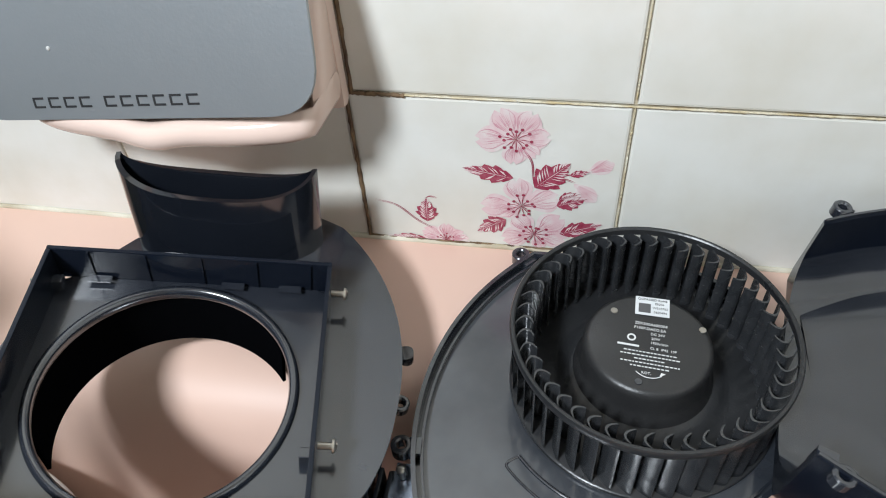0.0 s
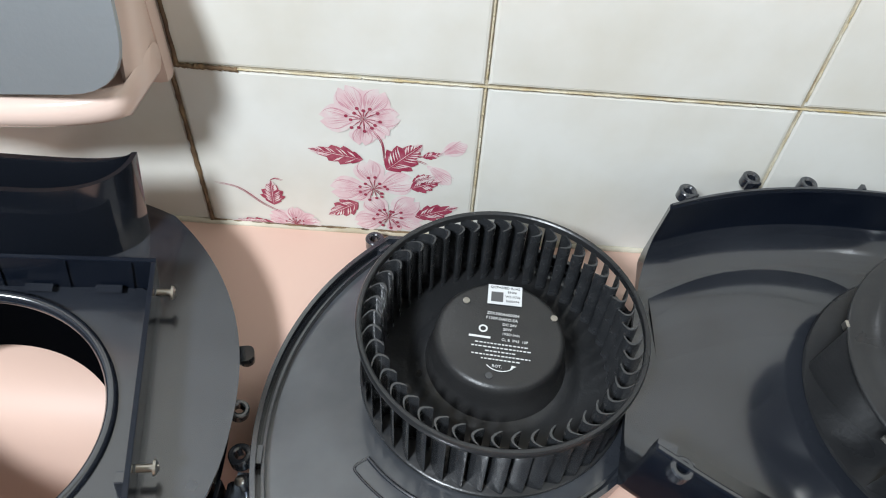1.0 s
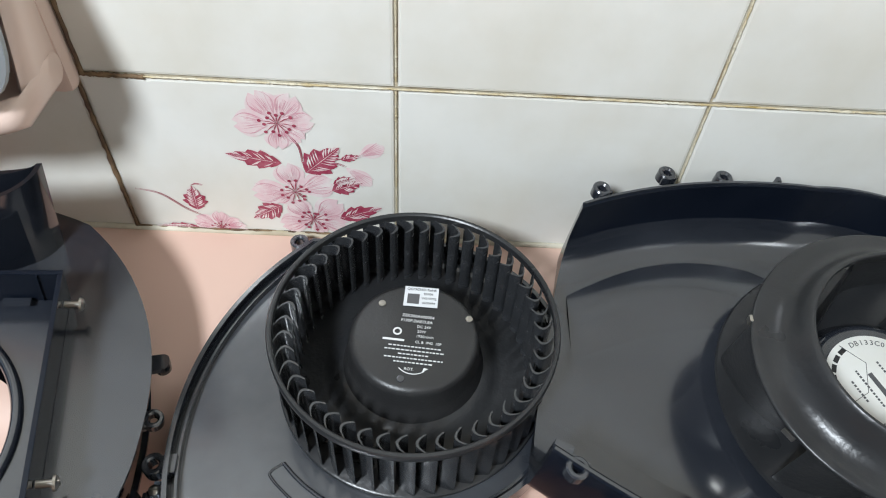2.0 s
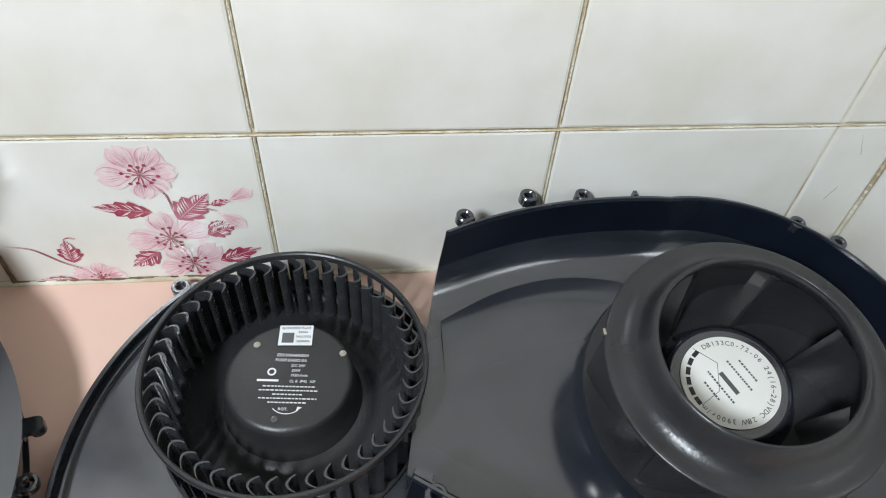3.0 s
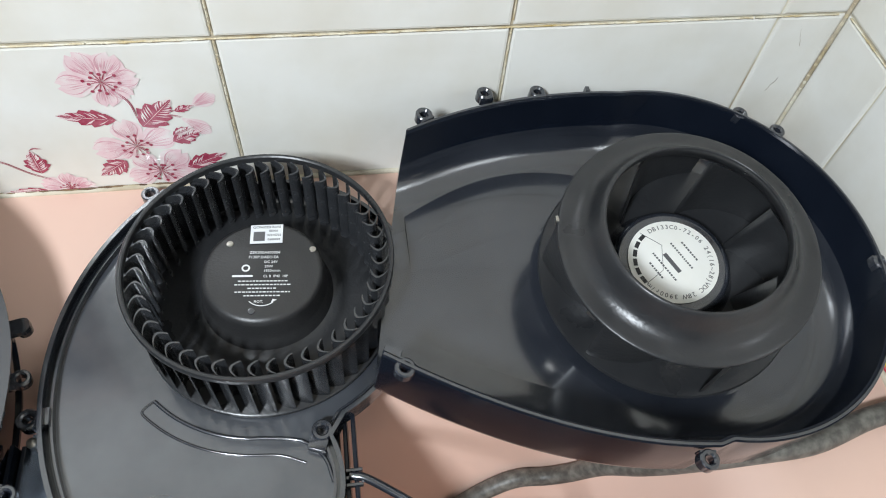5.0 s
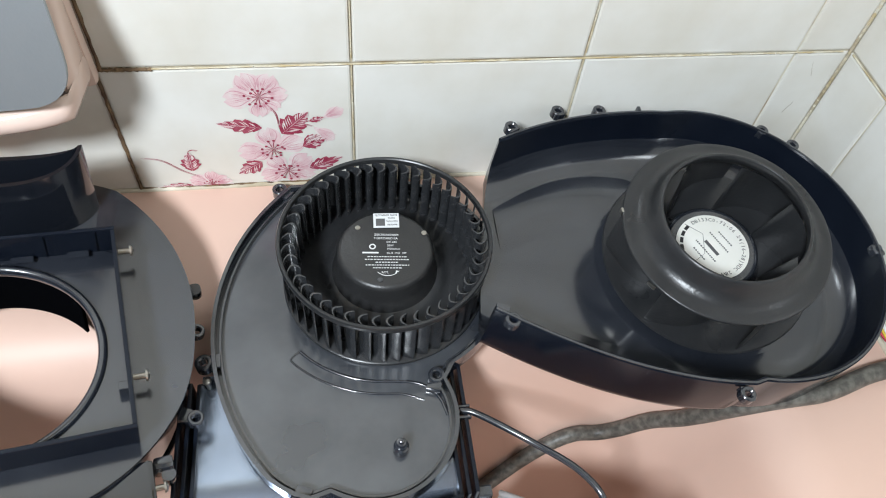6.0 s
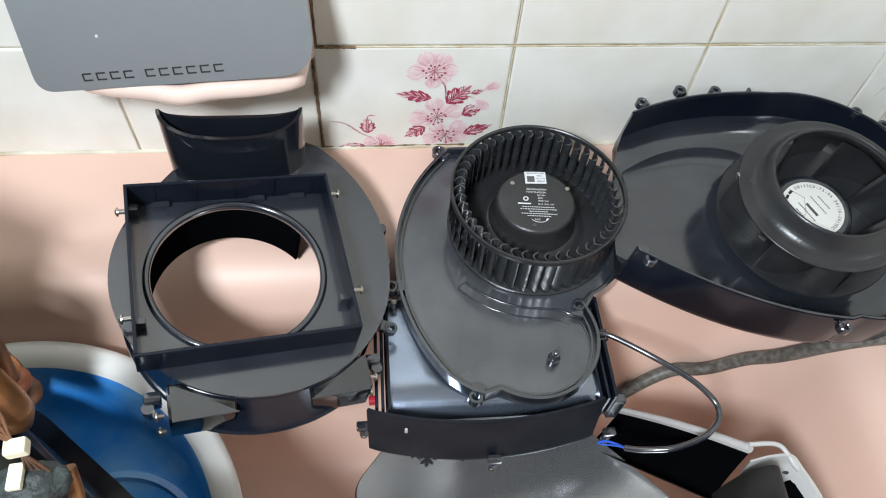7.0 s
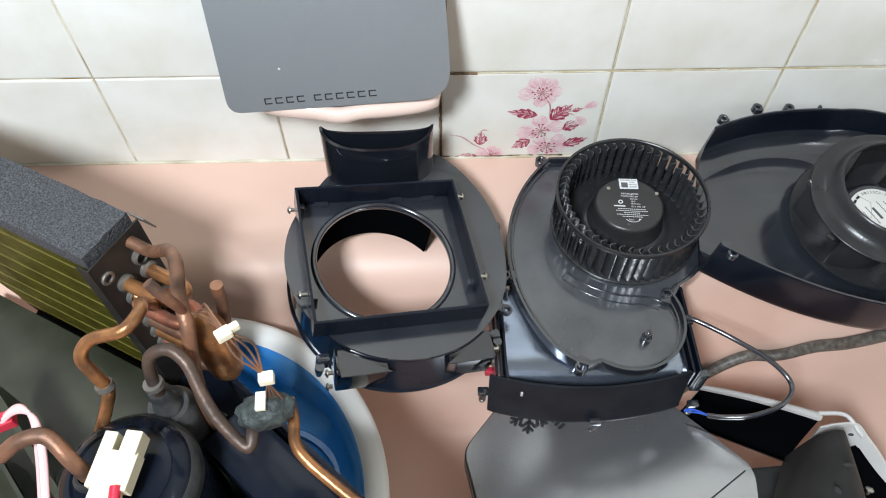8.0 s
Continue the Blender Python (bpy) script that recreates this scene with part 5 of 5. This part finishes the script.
    part("connector", bm, M_CREAM, th, "white plastic connector")
    bm = bmesh.new()
    box(bm, (0.0085, 0.0065, 0.0060), (-0.2505, 0.0890, 0.1660), 0.001, Matrix.Rotation(radians(10), 4, "Z"))
    part("connector", bm, M_CREAM, th, "white plastic connector")
    th = thing("lead_wires", "pink and white lead wires with a red plug", "cable")
    for k, mt in enumerate((M_PINKWIRE, M_BASINWHITE, M_PINKWIRE)):
        bm = bmesh.new()
        o = 0.0022 * k
        tube(bm, bend([(-0.425, 0.086 - o, 0.112), (-0.408, 0.094 - o, 0.124), (-0.397 + o * 0.5, 0.086, 0.124), (-0.391 + o, 0.068, 0.118), (-0.385 + o, 0.045, 0.112), (-0.378 + o, 0.015, 0.105)], 6), 0.0013, 8)
        part("wire", bm, mt, th, "", 60)
    bm = bmesh.new()
    box(bm, (0.012, 0.009, 0.008), (-0.4180, 0.0880, 0.115), 0.001, Matrix.Rotation(radians(25), 4, "Z"))
    part("red_plug", bm, M_RED, th, "red plastic plug")


build_basin()
build_unit()


# ---- tiles and their print, wall by wall ----
def tile_mesh(w, h, name):
    bm = bmesh.new()
    e, t = 0.0008, 0.0050
    rows = []
    for inset, y in ((0, t), (0, 0.0012), (0.0005, 0.0004), (0.0018, 0.0)):
        rows.append([(-w / 2 + e + inset, y, -h / 2 + e + inset), (w / 2 - e - inset, y, -h / 2 + e + inset), (w / 2 - e - inset, y, h / 2 - e - inset), (-w / 2 + e + inset, y, h / 2 - e - inset)])
    loft(bm, rows, True, True)
    bmesh.ops.recalc_face_normals(bm, faces=bm.faces[:])
    me = bpy.data.meshes.new(name)
    bm.to_mesh(me)
    bm.free()
    me.materials.append(M_TILE)
    return me


def lay_tiles(parent, columns, rows, place):
    meshes, decor = {}, None
    rnd = random.Random(7)
    for c0, c1 in columns:
        for r0, r1 in rows:
            key = (round(c1 - c0, 4), round(r1 - r0, 4))
            if key not in meshes:
                meshes[key] = tile_mesh(c1 - c0, r1 - r0, "tile")
            ob = new("tile", meshes[key])
            ob.parent = parent
            tip = pose(0, 0, 0, rnd.uniform(-0.25, 0.25), 0, rnd.uniform(-0.25, 0.25))
            ob.matrix_basis = place((c0 + c1) / 2, (r0 + r1) / 2) @ tip
            if abs(c0 + 0.15) < 1e-6 and abs(r0) < 1e-6:
                decor = ob
    return decor


rows = [(TILE_H * k, TILE_H * (k + 1)) for k in range(8)]
cols = [(TILE_W * k, TILE_W * (k + 1)) for k in range(-8, 2)] + [(0.30, RIGHT_X)]
decor_tile = lay_tiles(wall_north, cols, rows, lambda c, r: Matrix.Translation((c, WALL_Y, r)))
cols = [(0.05 + TILE_W * k, 0.05 + TILE_W * (k + 1)) for k in range(0, 6)]
lay_tiles(wall_east, [(0.0, 0.05)] + cols, rows, lambda c, r: Matrix.Translation((RIGHT_X, WALL_Y - c, r)) @ pose(0, 0, 0, 0, 0, -90))
bm = bmesh.new()
tube(bm, [(-1.4 + (RIGHT_X + 1.4) * i / 90, WALL_Y - 0.0005, 0.0004 + 0.0007 * noise.noise((i * 0.6, 0, 0))) for i in range(91)], 0.0019, 8)
tube(bm, [(RIGHT_X - 0.0005, WALL_Y - 1.0 * i / 60, 0.0004 + 0.0007 * noise.noise((i * 0.6, 3, 0))) for i in range(61)], 0.0019, 8)
tube(bm, [(RIGHT_X - 0.0004, WALL_Y - 0.0004, 0.8 * i / 60) for i in range(61)], 0.0012, 8)
flake = bmesh.new()
for k in range(2, 60):
    # crumbs of grout that stand proud of the level joint
    x = -0.150 + k * 0.0082 + 0.003 * noise.noise((k * 1.7, 1, 0))
    ln = 0.0088 + 0.0030 * abs(noise.noise((k * 0.9, 4, 0)))
    pts = [(x + ln * i / 6, WALL_Y - 0.0003, TILE_H + 0.0003 * noise.noise((k * 2.1 + i, 8, 0))) for i in range(7)]
    if x + ln < RIGHT_X - 0.002:
        tube(flake, pts, [0.0005 + 0.0005 * abs(noise.noise((k * 3.3 + i * 0.8, 2, 5))) for i in range(7)], 6)
for z0, x0 in ((0.0, 0.15), (0.107, 0.15), (0.0, 0.0), (0.107, 0.0)):
    for k in range(13):
        z = z0 + 0.0045 + k * 0.0078
        pts = [(x0 + 0.0003 * noise.noise((k + i, x0 * 9, 3)), WALL_Y - 0.0002, z + 0.0084 * i / 5) for i in range(6)]
        tube(flake, pts, [0.0004 + 0.0004 * abs(noise.noise((k * 2.7 + i * 0.7, z0 * 20, x0 * 8))) for i in range(6)], 6)
for k in range(26):
    z = 0.002 + 0.0102 * k
    pts = [(RIGHT_X - 0.0006, WALL_Y - 0.0006, z + 0.0108 * i / 6) for i in range(7)]
    tube(flake, pts, [0.0008 + 0.0011 * abs(noise.noise((k * 1.9 + i * 0.6, 6, 6))) for i in range(7)], 6)
    y = WALL_Y - 0.004 - 0.0102 * k
    pts = [(RIGHT_X - 0.0003, y - 0.0108 * i / 6, TILE_H + 0.0002 * noise.noise((k + i, 9, 9))) for i in range(7)]
    tube(flake, pts, [0.0004 + 0.0005 * abs(noise.noise((k * 2.2 + i * 0.7, 7, 1))) for i in range(7)], 6)
tagged(part("trim", flake, M_FLAKE, None, "", 60), "flaking yellowed grout standing out of the tile joints", "grout", kind="structure")
crack = bmesh.new()
for x, z, ln, lean in ((0.3215, 0.086, 0.014, -0.4), (0.3165, 0.052, 0.010, 0.4)):
    pts = [(x + lean * ln * i / 8 + 0.0009 * noise.noise((i * 0.8, z * 90, 2)), WALL_Y - 0.00005, z + ln * i / 8) for i in range(9)]
    tube(crack, pts, [0.00010 + 0.00008 * abs(noise.noise((i * 1.3, x * 70, 4))) for i in range(9)], 5)
tagged(part("trim", crack, M_STAIN, None, "", 60), "hairline cracks in the glaze near the corner", "crack", kind="structure")
stain = bmesh.new()
for line in ([(-0.15, 0.002), (-0.15, 0.107)], [(-0.150, 0.107), (-0.118, 0.1068)], [(-0.1465, 0.107), (-0.1455, 0.29)], [(-0.15, 0.0015), (-0.03, 0.0015)]):
    (xa, za), (xb, zb) = line
    n = 40
    pts = [(xa + (xb - xa) * i / n + 0.0004 * noise.noise((i * 0.9, xa * 50, 1)), WALL_Y - 0.0002, za + (zb - za) * i / n + 0.0004 * noise.noise((i * 0.9, 5, za * 60))) for i in range(n + 1)]
    tube(stain, pts, [0.0009 + 0.0007 * abs(noise.noise((i * 0.55, xa * 30, 7))) for i in range(n + 1)], 8)
tagged(part("trim", stain, M_STAIN, None, "", 60), "dark mouldy grout in the joints by the soap dish", "grout", kind="structure")
tagged(part("trim", bm, M_SEAL, None, "", 60), "brown stained bead of sealant along the tiles", "sealant", kind="structure")


def petal(bm, c, ang, length, width, lift, notch=0.14):
    """A flat printed petal, narrow at its centre, broad and notched at its outer edge."""
    side, n = [], 12
    for i in range(n + 1):
        t = i / n
        w = width * length * math.sin(math.pi * min(1.0, 0.04 + t * 0.96) ** 1.35) ** 0.8
        side.append((length * (0.06 + 0.94 * t), max(w, 0.0)))
    tip = [(length * (1 - notch), 0.0)]
    pts = side[:-1] + [(length * 0.985, width * length * 0.22)] + tip + [(length * 0.985, -width * length * 0.22)] + [(x, -y) for x, y in side[-2::-1]]
    ca, sa = math.cos(radians(ang)), math.sin(radians(ang))
    bm.faces.new([bm.verts.new((c[0] + x * ca - y * sa, lift, c[1] + x * sa + y * ca)) for x, y in pts])


def stroke(bm, pts, w, lift):
    """A flat brush stroke along a line, pointed at both ends."""
    P = [Vector(p) for p in pts]
    left, right, n = [], [], len(P)
    for i, p in enumerate(P):
        d = (P[min(i + 1, n - 1)] - P[max(i - 1, 0)]).normalized()
        e = Vector((-d.y, d.x)) * w * max(0.12, math.sin(math.pi * i / (n - 1)) ** 0.6)
        left.append(p + e)
        right.append(p - e)
    for i in range(n - 1):
        bm.faces.new([bm.verts.new((q.x, lift, q.y)) for q in (left[i], left[i + 1], right[i + 1], right[i])])


def leaf(bm, veins, p, q, w, lift, rnd, fill=1.0):
    """A pointed printed leaf with a toothed edge, and the pale strokes that break its colour."""
    p, q = Vector(p), Vector(q)
    d = q - p
    s = Vector((-d.y, d.x)).normalized()
    n = 14
    for side in (1, -1):
        edge = []
        for i in range(n + 1):
            t = i / n
            tooth = 1.0 + 0.16 * ((i % 3) - 1)
            edge.append(p + d * (t + (0.03 if i % 3 == 2 and i < n else 0)) + s * side * w * tooth * math.sin(math.pi * t ** 0.72) ** 1.25)
        for i in range(n):
            bm.faces.new([bm.verts.new((v.x, lift, v.y)) for v in (p + d * (i / n), p + d * ((i + 1) / n), edge[i + 1], edge[i])])
        for i in range(2, n - 1):
            if rnd.random() < 0.75 * fill:
                a = p + d * (i / n) + s * side * w * 0.10
                b = p + d * min(0.98, i / n + 0.16) + s * side * w * rnd.uniform(0.6, 0.92) * math.sin(math.pi * min(1, i / n + 0.1) ** 0.8)
                stroke(veins, [a, a.lerp(b, 0.5) + s * side * w * 0.05, b], rnd.uniform(0.00025, 0.00062), lift - 0.00008)
    stroke(veins, [p, p.lerp(q, 0.5), q], 0.00018, lift - 0.00008)


def build_print(parent):
    """The flower print of the decorated tile; x, z from the tile's lower right corner."""
    ox, oz = TILE_W / 2, -TILE_H / 2
    face = -0.0002
    rnd = random.Random(3)

    def at(x, z):
        return (x + ox, z + oz)
    flowers = (((-0.0590, 0.0830), ((118, 0.0215), (62, 0.0205), (8, 0.0190), (-42, 0.0165), (-94, 0.0175), (183, 0.0225))),
               ((-0.0550, 0.0355), ((100, 0.0215), (22, 0.0235), (186, 0.0245), (-150, 0.0150))),
               ((-0.0470, 0.0135), ((44, 0.0225), (130, 0.0190), (-8, 0.0200), (196, 0.0205), (-62, 0.0125))),
               ((-0.1010, 0.0030), ((88, 0.0140), (30, 0.0140), (152, 0.0165), (4, 0.0150), (184, 0.0160))))
    for (fx, fz), petals in flowers:
        c = at(fx, fz)
        bm, shade, vein, dots = bmesh.new(), bmesh.new(), bmesh.new(), bmesh.new()
        for k, (a, L) in enumerate(petals):
            up = face - 0.00003 * k
            petal(bm, c, a, L, 0.40, up - 0.0001)

            def ray(off, r):
                return Vector((c[0] + r * math.cos(radians(a + off)), max(oz + 0.0008, c[1] + r * math.sin(radians(a + off)))))
            # outline broken into strokes, darker on one side
            for side in (1, -1):
                pts = [ray(side * 26 * math.sin(math.pi * min(1.0, t) ** 1.2) ** 0.7, L * t) for t in [0.25 + 0.075 * j for j in range(10)]]
                stroke(vein if side == 1 else shade, pts, 0.00030, up - 0.00025)
            for j in range(13):
                off = (j - 6) * 3.6 + rnd.uniform(-1.2, 1.2)
                r0, r1 = L * rnd.uniform(0.20, 0.40), L * rnd.uniform(0.55, 0.93)
                stroke(shade, [ray(off, r0), ray(off * 1.04, (r0 + r1) / 2), ray(off * 1.02, r1)], rnd.uniform(0.00010, 0.00034), up - 0.0002)
        part("petals", bm, M_PETAL, parent, "pale pink printed petals")
        part("petal_shading", shade, M_PETAL_EDGE, parent)
        size = petals[0][1]
        for j in range(13):
            a = radians(j * 27.7 + rnd.uniform(-8, 8))
            r1 = size * rnd.uniform(0.24, 0.42)
            q = (c[0] + r1 * math.cos(a), max(oz + 0.0012, c[1] + r1 * math.sin(a)))
            stroke(dots, [c, ((c[0] + q[0]) / 2, (c[1] + q[1]) / 2 + 0.0004), q], 0.00030, face - 0.0006)
            d = size * 0.048
            dots.faces.new([dots.verts.new((q[0] + d * math.cos(k * 0.9), face - 0.00062, q[1] + d * math.sin(k * 0.9))) for k in range(7)])
        part("petal_outline", vein, M_PETAL_EDGE, parent)
        part("stamens", dots, M_DARKRED, parent, "crimson printed stamens")
    leaves = [((-0.0600, 0.0560), (-0.0890, 0.0615), 0.0058, 0.7), ((-0.0480, 0.0500), (-0.0290, 0.0690), 0.0085, 1.3), ((-0.0350, 0.0375), (-0.0180, 0.0445), 0.0052, 0.8), ((-0.0340, 0.0425), (-0.0215, 0.0480), 0.0034, 1.3),
              ((-0.0320, 0.0155), (-0.0080, 0.0255), 0.0058, 0.8), ((-0.0640, 0.0240), (-0.0815, 0.0125), 0.0062, 0.9), ((-0.1120, 0.0175), (-0.1115, 0.0365), 0.0062, 1.3), ((-0.1140, 0.0030), (-0.1390, 0.0025), 0.0030, 1.3), ((-0.0290, 0.0605), (-0.0180, 0.0640), 0.0024, 0.6)]
    for p, q, w, fill in leaves:
        bm, pale = bmesh.new(), bmesh.new()
        leaf(bm, pale, at(*p), at(*q), w, face - 0.0003, rnd, fill)
        part("leaf_print", bm, M_DARKRED, parent, "crimson printed leaf")
        part("leaf_veins", pale, M_PETAL, parent)
    bm, shade = bmesh.new(), bmesh.new()
    for p, ang, L, w in (((-0.0205, 0.0625), 30, 0.0165, 0.30), ((-0.0270, 0.0555), -44, 0.0190, 0.28)):
        petal(bm, at(*p), ang, L, w, face - 0.0001, 0.0)
        for j in range(7):
            a = radians(ang + (j - 3) * 5.0)
            x, z = at(*p)
            stroke(shade, [(x + L * t * math.cos(a), z + L * t * math.sin(a)) for t in (0.2, 0.55, 0.92)], rnd.uniform(0.0002, 0.0005), face - 0.0002)
    part("bud_print", bm, M_PETAL, parent, "pale pink printed buds")
    part("bud_shading", shade, M_PETAL_EDGE, parent)
    bm = bmesh.new()
    for line in ([(-0.0550, 0.0770), (-0.0500, 0.0680), (-0.0490, 0.0560)], [(-0.1430, 0.0325), (-0.1300, 0.0290), (-0.1180, 0.0180), (-0.1070, 0.0110)], [(-0.0400, 0.0550), (-0.0320, 0.0575), (-0.0260, 0.0555)],
                 [(-0.0400, 0.0560), (-0.0320, 0.0600), (-0.0280, 0.0610)], [(-0.1120, 0.0365), (-0.1090, 0.0380), (-0.1050, 0.0370)]):
        pts = [(v.x + ox, v.z + oz) for v in bend([(x, 0, z) for x, z in line], 6)]
        for w, gap in ((0.00026, 0.0003), (0.00020, -0.0003)):
            stroke(bm, [(x + gap, z + gap) for x, z in pts], w, face - 0.00025)
    part("stem_print", bm, M_DARKRED, parent, "crimson printed stems")


build_print(decor_tile)
